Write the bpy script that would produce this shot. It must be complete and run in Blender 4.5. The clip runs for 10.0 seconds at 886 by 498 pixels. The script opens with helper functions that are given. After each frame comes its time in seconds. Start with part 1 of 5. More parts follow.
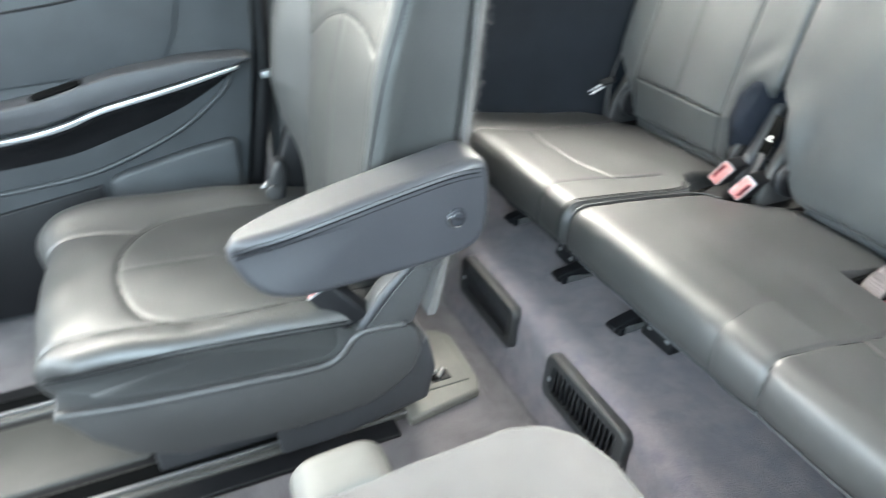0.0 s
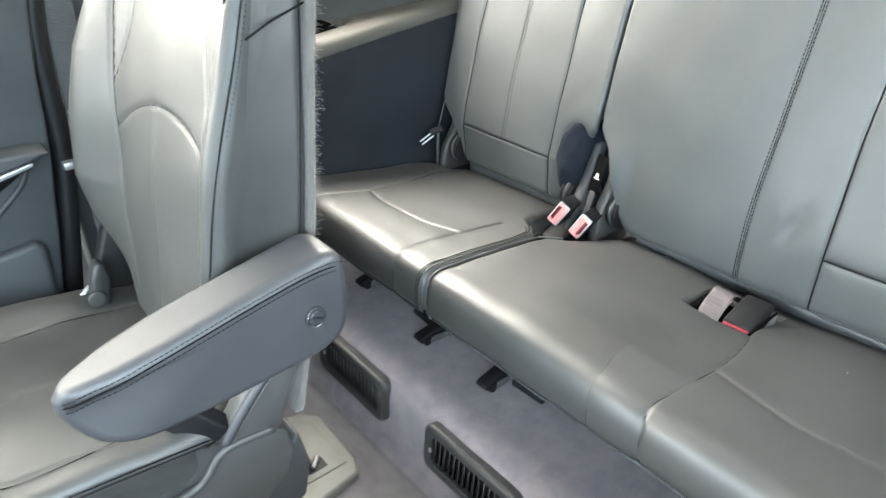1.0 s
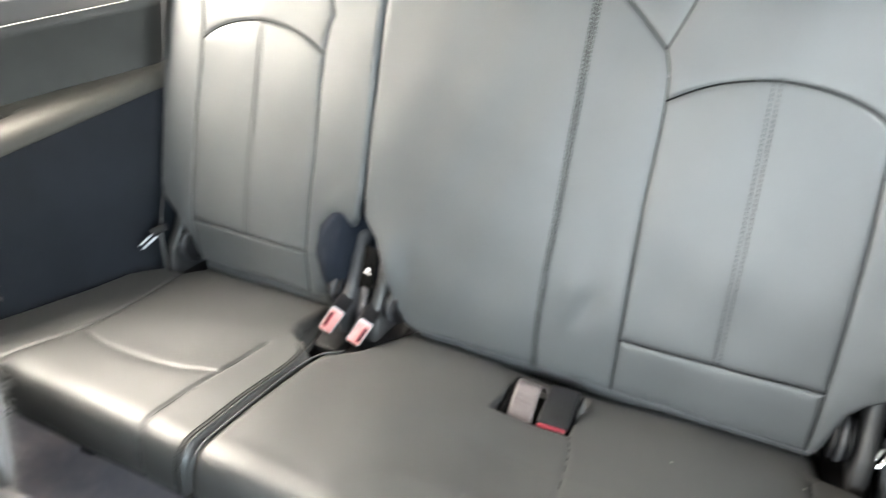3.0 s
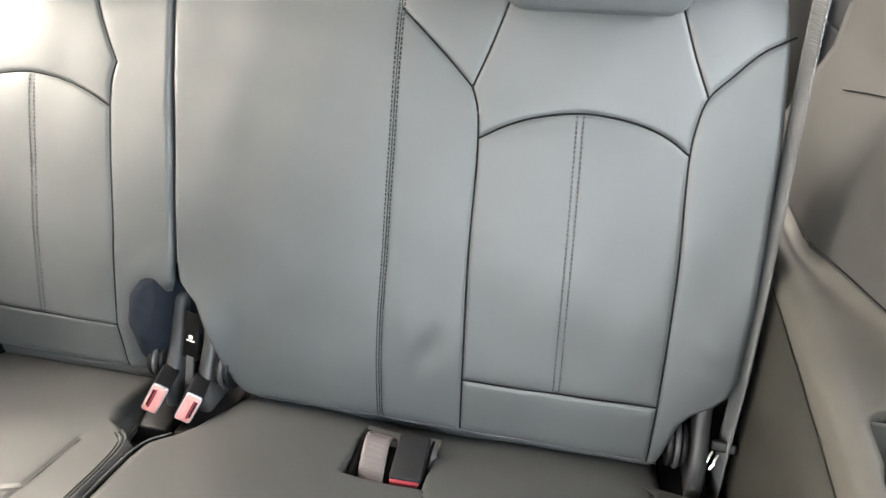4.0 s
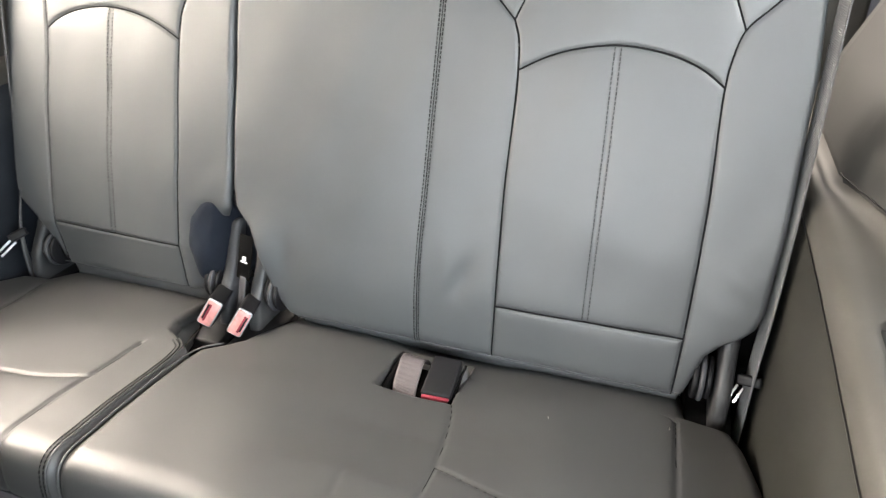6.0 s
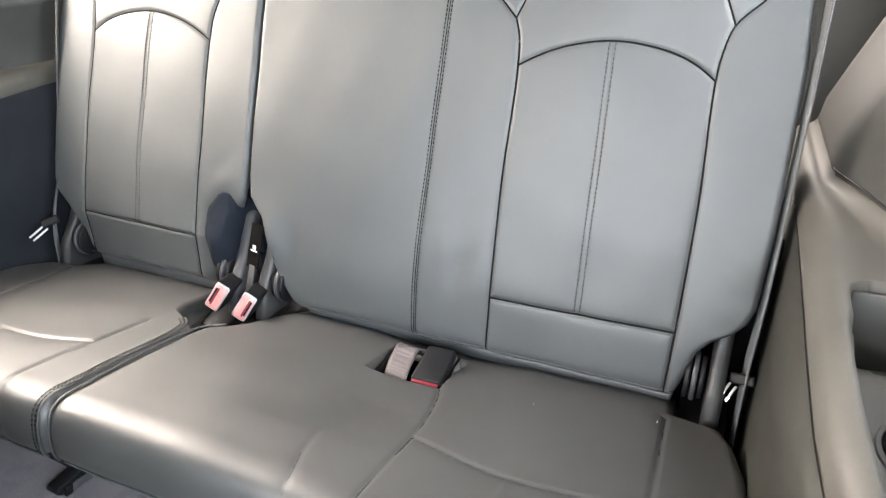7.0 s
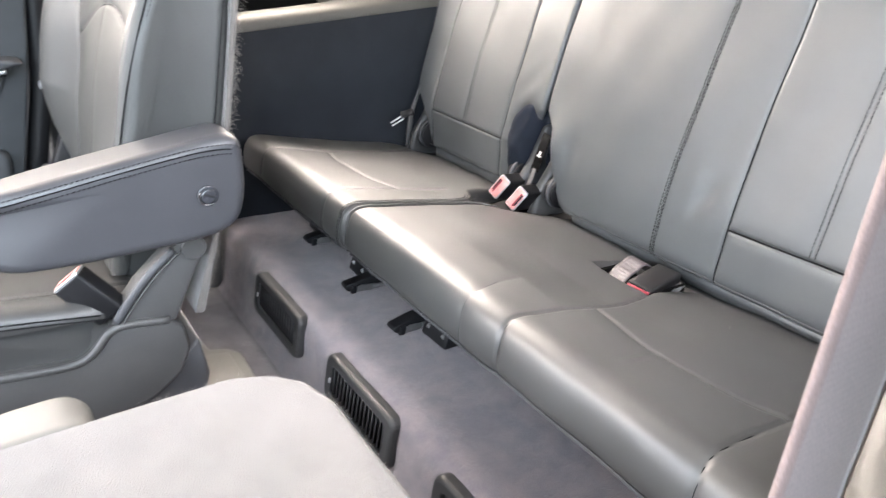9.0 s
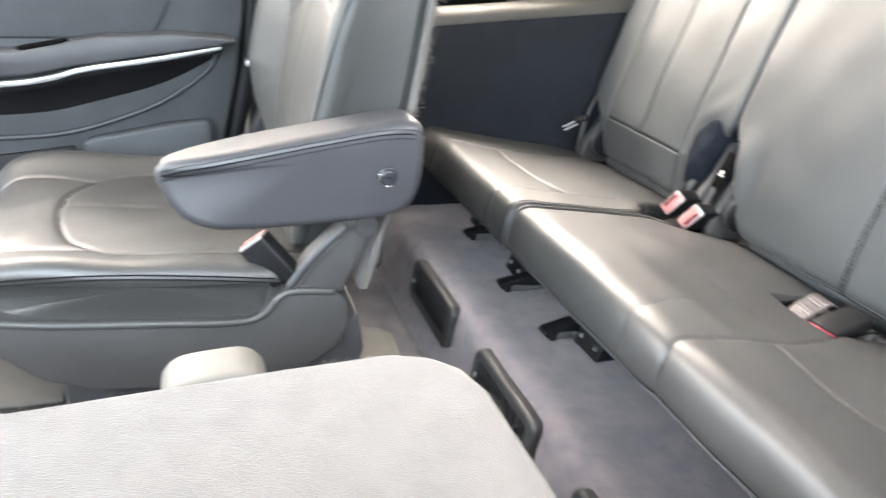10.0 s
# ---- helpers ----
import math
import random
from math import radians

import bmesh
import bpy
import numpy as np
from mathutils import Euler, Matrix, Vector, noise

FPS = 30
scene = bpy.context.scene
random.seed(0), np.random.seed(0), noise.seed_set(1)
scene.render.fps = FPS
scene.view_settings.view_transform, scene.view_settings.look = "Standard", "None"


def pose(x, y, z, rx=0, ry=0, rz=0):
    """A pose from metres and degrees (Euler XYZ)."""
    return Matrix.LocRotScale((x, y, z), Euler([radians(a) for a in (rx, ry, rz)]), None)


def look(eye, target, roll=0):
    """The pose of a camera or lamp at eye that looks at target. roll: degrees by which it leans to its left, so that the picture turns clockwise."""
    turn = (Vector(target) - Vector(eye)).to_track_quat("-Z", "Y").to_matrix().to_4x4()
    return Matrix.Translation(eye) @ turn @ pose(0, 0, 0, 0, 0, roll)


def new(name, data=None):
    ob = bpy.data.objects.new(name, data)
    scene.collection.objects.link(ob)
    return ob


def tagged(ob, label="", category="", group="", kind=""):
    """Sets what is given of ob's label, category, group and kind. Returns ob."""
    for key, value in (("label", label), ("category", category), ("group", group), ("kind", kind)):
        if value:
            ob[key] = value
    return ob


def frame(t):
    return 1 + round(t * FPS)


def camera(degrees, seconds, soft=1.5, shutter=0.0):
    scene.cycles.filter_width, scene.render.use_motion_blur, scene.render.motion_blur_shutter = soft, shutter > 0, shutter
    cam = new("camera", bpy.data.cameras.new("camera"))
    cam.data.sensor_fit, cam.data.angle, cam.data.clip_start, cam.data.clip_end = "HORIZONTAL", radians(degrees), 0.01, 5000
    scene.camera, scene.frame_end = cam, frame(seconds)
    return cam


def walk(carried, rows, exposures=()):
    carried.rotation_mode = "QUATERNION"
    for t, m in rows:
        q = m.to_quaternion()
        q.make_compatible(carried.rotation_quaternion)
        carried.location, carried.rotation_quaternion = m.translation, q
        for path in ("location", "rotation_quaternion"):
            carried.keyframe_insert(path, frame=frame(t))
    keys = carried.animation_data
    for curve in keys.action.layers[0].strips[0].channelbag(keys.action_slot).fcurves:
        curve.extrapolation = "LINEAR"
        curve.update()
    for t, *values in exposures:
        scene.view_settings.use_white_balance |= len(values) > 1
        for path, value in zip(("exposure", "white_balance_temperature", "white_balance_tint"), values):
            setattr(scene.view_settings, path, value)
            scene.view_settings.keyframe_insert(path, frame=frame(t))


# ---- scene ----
cam = camera(65.5, 10.0, soft=1.2, shutter=0.5)
PATH = [
    (0, (0.166, -0.002, 0.823), (0.827, 1.582, -0.204), -1.0),
    (0.5, (0.165, 0.061, 0.844), (1.146, 1.492, -0.152), -2.9),
    (1, (0.181, 0.067, 0.871), (1.256, 1.443, -0.104), -1.7),
    (1.5, (0.223, 0.071, 0.874), (1.375, 1.393, -0.089), 1.3),
    (2, (0.255, 0.118, 0.872), (1.512, 1.346, -0.082), 1.5),
    (2.5, (0.292, 0.205, 0.86), (1.68, 1.285, -0.092), 0.0),
    (3, (0.307, 0.256, 0.909), (1.892, 1.056, -0.013), 1.1),
    (3.2, (0.332, 0.254, 0.921), (1.978, 0.939, 0.015), 1.5),
    (4.3, (0.391, 0.246, 0.96), (2.112, 0.625, 0.016), 0.2),
    (4.5, (0.381, 0.249, 0.957), (2.102, 0.626, 0.012), 0.1),
    (5, (0.356, 0.258, 0.946), (2.081, 0.632, 0.006), 0.2),
    (5.5, (0.364, 0.227, 0.92), (2.067, 0.669, -0.031), 0.1),
    (6, (0.322, 0.2, 0.902), (1.984, 0.765, -0.056), 0.4),
    (6.2, (0.309, 0.176, 0.881), (1.982, 0.81, -0.013), 0.3),
    (7.3, (0.275, 0.088, 0.799), (1.962, 0.848, 0.04), 2.7),
    (7.5, (0.268, 0.063, 0.79), (1.91, 0.909, 0.021), 3.9),
    (8, (0.248, 0.001, 0.765), (1.685, 1.151, -0.018), 5.1),
    (8.5, (0.248, -0.062, 0.744), (1.471, 1.303, -0.056), 4.4),
    (9, (0.252, -0.126, 0.721), (1.303, 1.372, -0.087), 3.8),
    (9.5, (0.247, -0.138, 0.709), (1.158, 1.445, -0.105), 4.1),
    (10, (0.231, -0.111, 0.707), (0.913, 1.579, -0.118), 5.8),
]
LOOKS = [(0.0, 0.49, 6270, 7), (0.5, 0.7, 6320, 6), (1.0, 0.58, 6420, 7), (2.5, 0.56, 6640, 9), (3.2, 0.54, 6720, 11), (4.5, 0.27, 6880, 13), (6.0, 0.38, 6930, 15), (7.5, 0.58, 6720, 16), (9.0, 0.65, 6740, 18), (10.0, 0.64, 6760, 15)]
walk(cam, [(t, look(eye, target, roll)) for t, eye, target, roll in PATH], LOOKS)

# ---- world and light ----
world = bpy.data.worlds.new("sky")
scene.world = world
world.use_nodes = True
wn = world.node_tree
sky = wn.nodes.new("ShaderNodeTexSky")
sky.sky_type = "NISHITA"
sky.sun_disc = False
sky.sun_elevation, sky.sun_rotation = radians(48), radians(200)
sky.dust_density = 3.0
wn.links.new(sky.outputs[0], wn.nodes["Background"].inputs[0])
wn.nodes["Background"].inputs[1].default_value = 0.13


def sun_lamp(power, wide, elevation, towards):
    d = bpy.data.lights.new("sun", "SUN")
    d.energy, d.angle, d.color = power, radians(wide), (1.0, 0.95, 0.88)
    ob = new("sun", d)
    ob.matrix_world = pose(0, 0, 3, 90 - elevation, 0, towards)
    return ob


def window_lamp(name, place, target, wide, high, power, colour):
    d = bpy.data.lights.new(name, "AREA")
    d.shape, d.size, d.size_y, d.energy, d.color = "RECTANGLE", wide, high, power, colour
    ob = new(name, d)
    ob.matrix_world = look(place, target)
    return ob


sun_lamp(1.0, 12, 48, 200)
COOL, BLUISH, SKY_BLUE, WARM, AMBER = (0.89, 0.95, 1.0), (0.80, 0.93, 1.0), (0.67, 0.87, 1.0), (1.0, 0.94, 0.84), (1.0, 0.93, 0.83)
window_lamp("far_door_daylight", (-0.16, 1.50, 0.92), (0.2, 0.6, 0.3), 1.0, 0.45, 57, WARM)
window_lamp("far_quarter_daylight", (1.02, 1.50, 1.0), (0.9, 0.6, 0.3), 0.75, 0.26, 22, AMBER)
window_lamp("far_front_daylight", (-1.2, 1.50, 0.95), (0.2, 0.6, 0.3), 0.8, 0.42, 25, COOL)
window_lamp("near_front_daylight", (-1.2, -0.30, 0.95), (0.2, 0.6, 0.3), 0.8, 0.42, 18, COOL)
window_lamp("near_door_daylight", (-0.15, -0.55, 0.95), (0.3, 0.7, 0.25), 1.0, 0.7, 42, SKY_BLUE)
window_lamp("near_quarter_daylight", (1.02, -0.22, 1.0), (0.95, 0.25, 0.45), 0.75, 0.26, 11, COOL)
window_lamp("windscreen_daylight", (-1.75, 0.64, 1.0), (0.6, 0.64, 0.45), 1.3, 0.5, 42, BLUISH)
window_lamp("hatch_daylight", (1.78, 0.64, 1.0), (0.8, 0.64, 0.3), 1.1, 0.32, 20, AMBER)

# ---- materials ----


def material(name, base, rough=0.5, other=None, metal=0.0, spec=0.5, vary=0.12, scale=14.0, grain=260.0, bump=0.15, cells=False, dist=0.002, sheen=0.0, coat=0.0, fine=0.06):
    m = bpy.data.materials.new(name)
    m.use_nodes = True
    nt, b = m.node_tree, m.node_tree.nodes["Principled BSDF"]
    b.inputs["Roughness"].default_value = rough
    b.inputs["Metallic"].default_value = metal
    b.inputs["Specular IOR Level"].default_value = spec
    b.inputs["Sheen Weight"].default_value = sheen
    b.inputs["Coat Weight"].default_value = coat
    co = nt.nodes.new("ShaderNodeTexCoord")
    big = nt.nodes.new("ShaderNodeTexNoise")
    big.inputs["Scale"].default_value, big.inputs["Detail"].default_value = scale, 5
    nt.links.new(co.outputs["Object"], big.inputs["Vector"])
    if cells:
        small = nt.nodes.new("ShaderNodeTexVoronoi")
        small.feature = "DISTANCE_TO_EDGE"
        small.inputs["Scale"].default_value = grain
        height = small.outputs["Distance"]
    else:
        small = nt.nodes.new("ShaderNodeTexNoise")
        small.inputs["Scale"].default_value, small.inputs["Detail"].default_value = grain, 3
        height = small.outputs[0]
    nt.links.new(co.outputs["Object"], small.inputs["Vector"])
    mix = nt.nodes.new("ShaderNodeMix")
    mix.data_type = "RGBA"
    lo = tuple(c * (1 - vary) for c in base)
    hi = tuple(min(1, c * (1 + vary)) for c in (other or base))
    mix.inputs[6].default_value, mix.inputs[7].default_value = (*lo, 1), (*hi, 1)
    spread = nt.nodes.new("ShaderNodeMapRange")
    spread.inputs[1].default_value, spread.inputs[2].default_value = 0.36, 0.64
    nt.links.new(big.outputs[0], spread.inputs[0])
    nt.links.new(spread.outputs[0], mix.inputs[0])
    mix2 = nt.nodes.new("ShaderNodeMix")
    mix2.data_type, mix2.blend_type = "RGBA", "MULTIPLY"
    ramp = nt.nodes.new("ShaderNodeMapRange")
    ramp.inputs[1].default_value, ramp.inputs[2].default_value = (0.0, 0.25) if cells else (0.3, 0.7)
    ramp.inputs[3].default_value, ramp.inputs[4].default_value = 1 - fine, 1 + fine
    nt.links.new(height, ramp.inputs[0])
    mix2.inputs[0].default_value = 1.0
    nt.links.new(mix.outputs[2], mix2.inputs[6])
    nt.links.new(ramp.outputs[0], mix2.inputs[7])
    nt.links.new(mix2.outputs[2], b.inputs["Base Color"])
    rr = nt.nodes.new("ShaderNodeMapRange")
    rr.inputs[3].default_value, rr.inputs[4].default_value = max(0.02, rough - 0.07), min(1, rough + 0.07)
    nt.links.new(big.outputs[0], rr.inputs[0])
    nt.links.new(rr.outputs[0], b.inputs["Roughness"])
    if bump > 0:
        bp = nt.nodes.new("ShaderNodeBump")
        bp.inputs["Strength"].default_value, bp.inputs["Distance"].default_value = bump, dist
        nt.links.new(height, bp.inputs["Height"])
        nt.links.new(bp.outputs[0], b.inputs["Normal"])
    return m


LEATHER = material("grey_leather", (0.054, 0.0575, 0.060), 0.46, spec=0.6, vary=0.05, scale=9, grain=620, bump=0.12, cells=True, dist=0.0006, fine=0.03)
# Backrest leather given a darker, warmer tone for how light meets the cushions.
SEAT_LEATHER = material("darkened_cushion_leather", (0.037, 0.0365, 0.0358), 0.46, spec=0.7, vary=0.06, scale=9, grain=620, bump=0.12, cells=True, dist=0.0006, fine=0.03)
CHAIR_LEATHER = material("soft_grey_leather", (0.038, 0.039, 0.038), 0.5, spec=0.4, vary=0.05, scale=9, grain=620, bump=0.15, cells=True, dist=0.0006, fine=0.03)
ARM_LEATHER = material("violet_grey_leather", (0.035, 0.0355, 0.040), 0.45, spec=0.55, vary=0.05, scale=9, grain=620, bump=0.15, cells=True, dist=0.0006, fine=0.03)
THREAD = material("dark_thread", (0.005, 0.005, 0.006), 0.9, spec=0.15, bump=0)
SOFT_STITCH = material("tone_grey_thread", (0.030, 0.031, 0.033), 0.7, spec=0.3, bump=0)
STITCH = material("grey_thread", (0.007, 0.007, 0.008), 0.8, spec=0.2, bump=0)
PLASTIC = material("grey_plastic", (0.048, 0.0475, 0.0475), 0.45, grain=900, bump=0.15, dist=0.0005, vary=0.06)
DARK_PLASTIC = material("charcoal_plastic", (0.04, 0.041, 0.045), 0.55, grain=800, bump=0.12, dist=0.0005)
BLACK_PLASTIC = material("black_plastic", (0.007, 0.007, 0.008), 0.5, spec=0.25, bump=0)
VENT_BLACK = material("vent_black_plastic", (0.013, 0.013, 0.015), 0.6, grain=800, bump=0.1, dist=0.0005)
VENT_GREY = material("vent_grey_plastic", (0.023, 0.023, 0.024), 0.5, grain=800, bump=0.12, dist=0.0005)
# Near-black without sheen: stands in for shade inside holes; also the tag's cloth.
DEEP_BLACK = material("lightless_black", (0.003, 0.003, 0.003), 0.95, spec=0.05, bump=0)
GLOSS_BLACK = material("glossy_charcoal_plastic", (0.03, 0.031, 0.036), 0.18, bump=0)
UPPER_TRIM = material("grey_upper_trim", (0.036, 0.036, 0.034), 0.55, spec=0.35, grain=950, bump=0.22, dist=0.0006, vary=0.1)
TRIM = material("taupe_trim_plastic", (0.056, 0.053, 0.0465), 0.52, spec=0.35, grain=950, bump=0.22, dist=0.0006, vary=0.07)
# Trim plastic with the near lower panel's shade put into its colour.
SHADED_TRIM = material("shaded_olive_trim", (0.0165, 0.0162, 0.0132), 0.62, spec=0.3, grain=900, bump=0.2, dist=0.0006, vary=0.12)
PANEL = material("dark_side_panel", (0.0125, 0.0145, 0.0185), 0.85, spec=0.15, grain=700, bump=0.2, dist=0.0008, vary=0.1)
CARPET = material("grey_violet_carpet", (0.145, 0.127, 0.144), 0.95, other=(0.170, 0.143, 0.150), spec=0.1, vary=0.07, scale=42, grain=700, bump=0.7, dist=0.003, sheen=0.3, fine=0.25)
MAT_CARPET = material("pale_grey_carpet", (0.096, 0.0865, 0.081), 0.97, spec=0.1, vary=0.09, scale=30, grain=900, bump=0.6, dist=0.003, sheen=0.3, fine=0.14)
FLOOR_CARPET = material("taupe_floor_carpet", (0.124, 0.110, 0.113), 0.95, spec=0.1, vary=0.22, scale=18, grain=900, bump=0.8, dist=0.003, sheen=0.2, fine=0.2)
RAIL_GREY = material("grey_rail_cover", (0.050, 0.048, 0.044), 0.5, grain=700, bump=0.1, dist=0.0005)
BEIGE = material("beige_plastic", (0.115, 0.110, 0.096), 0.55, grain=700, bump=0.1, dist=0.0005)
DOOR_GREY = material("slate_door_panel", (0.034, 0.0375, 0.041), 0.55, grain=900, bump=0.15, dist=0.0005)
# Armrest leather lightened to carry the strong light on the folded chair.
PALE_LEATHER = material("brightened_arm_leather", (0.102, 0.097, 0.088), 0.55, grain=620, bump=0.15, cells=True, dist=0.0006, fine=0.03)
SATIN = material("satin_silver", (0.48, 0.49, 0.51), 0.42, metal=0.9, bump=0, vary=0.04)
CHROME = material("chrome", (0.75, 0.75, 0.76), 0.12, metal=1.0, bump=0, vary=0.03)
STEEL = material("dull_steel", (0.28, 0.28, 0.28), 0.4, metal=0.9, bump=0.05)
WEB = material("grey_webbing", (0.06, 0.061, 0.063), 0.8, grain=1200, bump=0.4, dist=0.0008, sheen=0.2, fine=0.15)
WEB_SHINE = material("silvery_mauve_webbing", (0.085, 0.072, 0.075), 0.30, grain=1200, bump=0.3, dist=0.0008, fine=0.15)
WEB_PINK = material("mauve_grey_webbing", (0.112, 0.076, 0.070), 0.8, grain=1200, bump=0.4, dist=0.0008, sheen=0.2, fine=0.18)
FELT_GREY = material("mottled_grey_felt", (0.10, 0.10, 0.088), 0.95, vary=0.5, scale=120, grain=700, bump=0.5, dist=0.002, fine=0.3)


def ribbed(m, deep):
    """Fine cross ribs, as in woven belt webbing."""
    nt, b = m.node_tree, m.node_tree.nodes["Principled BSDF"]
    co = nt.nodes.new("ShaderNodeTexCoord")
    wave = nt.nodes.new("ShaderNodeTexWave")
    wave.bands_direction = "Z"
    wave.inputs["Scale"].default_value, wave.inputs["Distortion"].default_value, wave.inputs["Detail"].default_value = 130, 1.2, 2
    wave.inputs["Detail Scale"].default_value = 6
    nt.links.new(co.outputs["Object"], wave.inputs["Vector"])
    bp = nt.nodes.new("ShaderNodeBump")
    bp.inputs["Strength"].default_value, bp.inputs["Distance"].default_value = deep, 0.001
    nt.links.new(wave.outputs["Fac"], bp.inputs["Height"])
    nt.links.new(bp.outputs[0], b.inputs["Normal"])


ribbed(WEB_PINK, 0.06)
ribbed(WEB, 0.5)
ribbed(WEB_SHINE, 0.35)
RED = material("red_button", (0.19, 0.016, 0.028), 0.35, bump=0, vary=0.1)
PINK = material("pale_pink_button", (0.58, 0.26, 0.24), 0.3, bump=0, vary=0.15, scale=60)
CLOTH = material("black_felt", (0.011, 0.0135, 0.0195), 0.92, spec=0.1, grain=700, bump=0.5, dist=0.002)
HEADLINER = material("light_headliner", (0.30, 0.292, 0.272), 0.95, grain=600, bump=0.3, dist=0.001)
ASPHALT = material("asphalt", (0.06, 0.06, 0.06), 0.9, scale=2, grain=120, bump=0.5, dist=0.01)
SCRATCH = material("pale_scratch", (0.35, 0.34, 0.30), 0.7, bump=0)
WHITE_MARK = material("white_ink", (0.8, 0.8, 0.8), 0.5, bump=0)
GLASS = bpy.data.materials.new("window_glass")
GLASS.use_nodes = True
gb = GLASS.node_tree.nodes["Principled BSDF"]
gb.inputs["Base Color"].default_value = (0.92, 0.95, 0.94, 1)
gb.inputs["Roughness"].default_value = 0.0
gb.inputs["Transmission Weight"].default_value = 1.0
gb.inputs["IOR"].default_value = 1.05

# ---- mesh helpers ----


def mesh_of(name, verts, faces, mat, smooth=True):
    me = bpy.data.meshes.new(name)
    me.from_pydata([tuple(v) for v in verts], [], [tuple(f) for f in faces])
    me.validate()
    if smooth:
        me.polygons.foreach_set("use_smooth", [True] * len(me.polygons))
    me.materials.append(mat)
    return me


def thing(name, label, category, group="", kind="", at=(0, 0, 0)):
    ob = new(name)
    ob.location = at
    return tagged(ob, label, category, group, kind)


def part(name, data, mat, parent, label=""):
    """Links a mesh, or a bmesh, as one object under parent, whose place is at the world's origin turned by nothing."""
    if isinstance(data, bmesh.types.BMesh):
        me = bpy.data.meshes.new(name)
        bmesh.ops.recalc_face_normals(data, faces=data.faces)
        data.to_mesh(me)
        data.free()
        me.materials.append(mat)
    else:
        me = data
    ob = new(name, me)
    if parent is not None:
        ob.parent = parent
        base = Vector((0, 0, 0))
        p = parent
        while p is not None:
            base += p.location
            p = p.parent
        ob.location = -base
    return tagged(ob, label) if label else ob


def catmull(pts, step, closed=False):
    """A smooth curve through pts (n x k), with a point about every step."""
    pts = np.asarray(pts, float)
    if len(pts) == 2 and not closed:
        n = max(2, int(np.linalg.norm(pts[1] - pts[0]) / step) + 1)
        return pts[0] + (pts[1] - pts[0]) * np.linspace(0, 1, n)[:, None]
    if closed:
        ext = np.vstack([pts[-1], pts, pts[0], pts[1]])
    else:
        ext = np.vstack([2 * pts[0] - pts[1], pts, 2 * pts[-1] - pts[-2]])
    out = []
    for i in range(1, len(ext) - 2):
        p0, p1, p2, p3 = ext[i - 1:i + 3]
        k = max(1, int(np.ceil(np.linalg.norm(p2 - p1) / step)))
        a, b = np.linalg.norm(p1 - p0) ** 0.5 + 1e-9, np.linalg.norm(p2 - p1) ** 0.5 + 1e-9
        c = np.linalg.norm(p3 - p2) ** 0.5 + 1e-9
        m1 = b * ((p1 - p0) / a - (p2 - p0) / (a + b) + (p2 - p1) / b)
        m2 = b * ((p2 - p1) / b - (p3 - p1) / (b + c) + (p3 - p2) / c)
        for u in np.arange(k) / k:
            h = (2 * u ** 3 - 3 * u ** 2 + 1, u ** 3 - 2 * u ** 2 + u, -2 * u ** 3 + 3 * u ** 2, u ** 3 - u ** 2)
            out.append(h[0] * p1 + h[1] * m1 + h[2] * p2 + h[3] * m2)
    if not closed:
        out.append(pts[-1])
    return np.array(out)


def tube_arrays(pts, r, sides=6):
    pts = np.asarray(pts, float)
    tan = np.gradient(pts, axis=0)
    tan /= np.linalg.norm(tan, axis=1)[:, None] + 1e-12
    ref = np.array([0.31, 0.17, 0.93])
    a = np.cross(tan, ref)
    a /= np.linalg.norm(a, axis=1)[:, None] + 1e-12
    b = np.cross(tan, a)
    ang = np.arange(sides) * 2 * np.pi / sides
    ring = pts[:, None] + r * (np.cos(ang)[None, :, None] * a[:, None] + np.sin(ang)[None, :, None] * b[:, None])
    v = ring.reshape(-1, 3)
    f = []
    for i in range(len(pts) - 1):
        for j in range(sides):
            k = (j + 1) % sides
            f.append((i * sides + j, i * sides + k, (i + 1) * sides + k, (i + 1) * sides + j))
    f.append(tuple(range(sides))[::-1])
    f.append(tuple(range((len(pts) - 1) * sides, len(pts) * sides)))
    return v, f


def join_arrays(items):
    vs, fs, n = [], [], 0
    for v, f in items:
        vs.append(np.asarray(v))
        fs += [tuple(i + n for i in q) for q in f]
        n += len(v)
    return np.vstack(vs), fs


def tube(name, pts, r, mat, parent, label="", sides=8):
    v, f = tube_arrays(pts, r, sides)
    return part(name, mesh_of(name, v, f, mat), mat, parent, label)


def box_bm(lo, hi, bevel=0.0, seg=2):
    bm = bmesh.new()
    bmesh.ops.create_cube(bm, size=1.0)
    lo, hi = Vector(lo), Vector(hi)
    for v in bm.verts:
        v.co = Vector([(a + b) / 2 + c * (b - a) for a, b, c in zip(lo, hi, v.co)])
    if bevel > 0:
        bmesh.ops.bevel(bm, geom=bm.edges[:], offset=bevel, segments=seg, affect="EDGES", profile=0.5)
        for f in bm.faces:
            f.smooth = True
    return bm


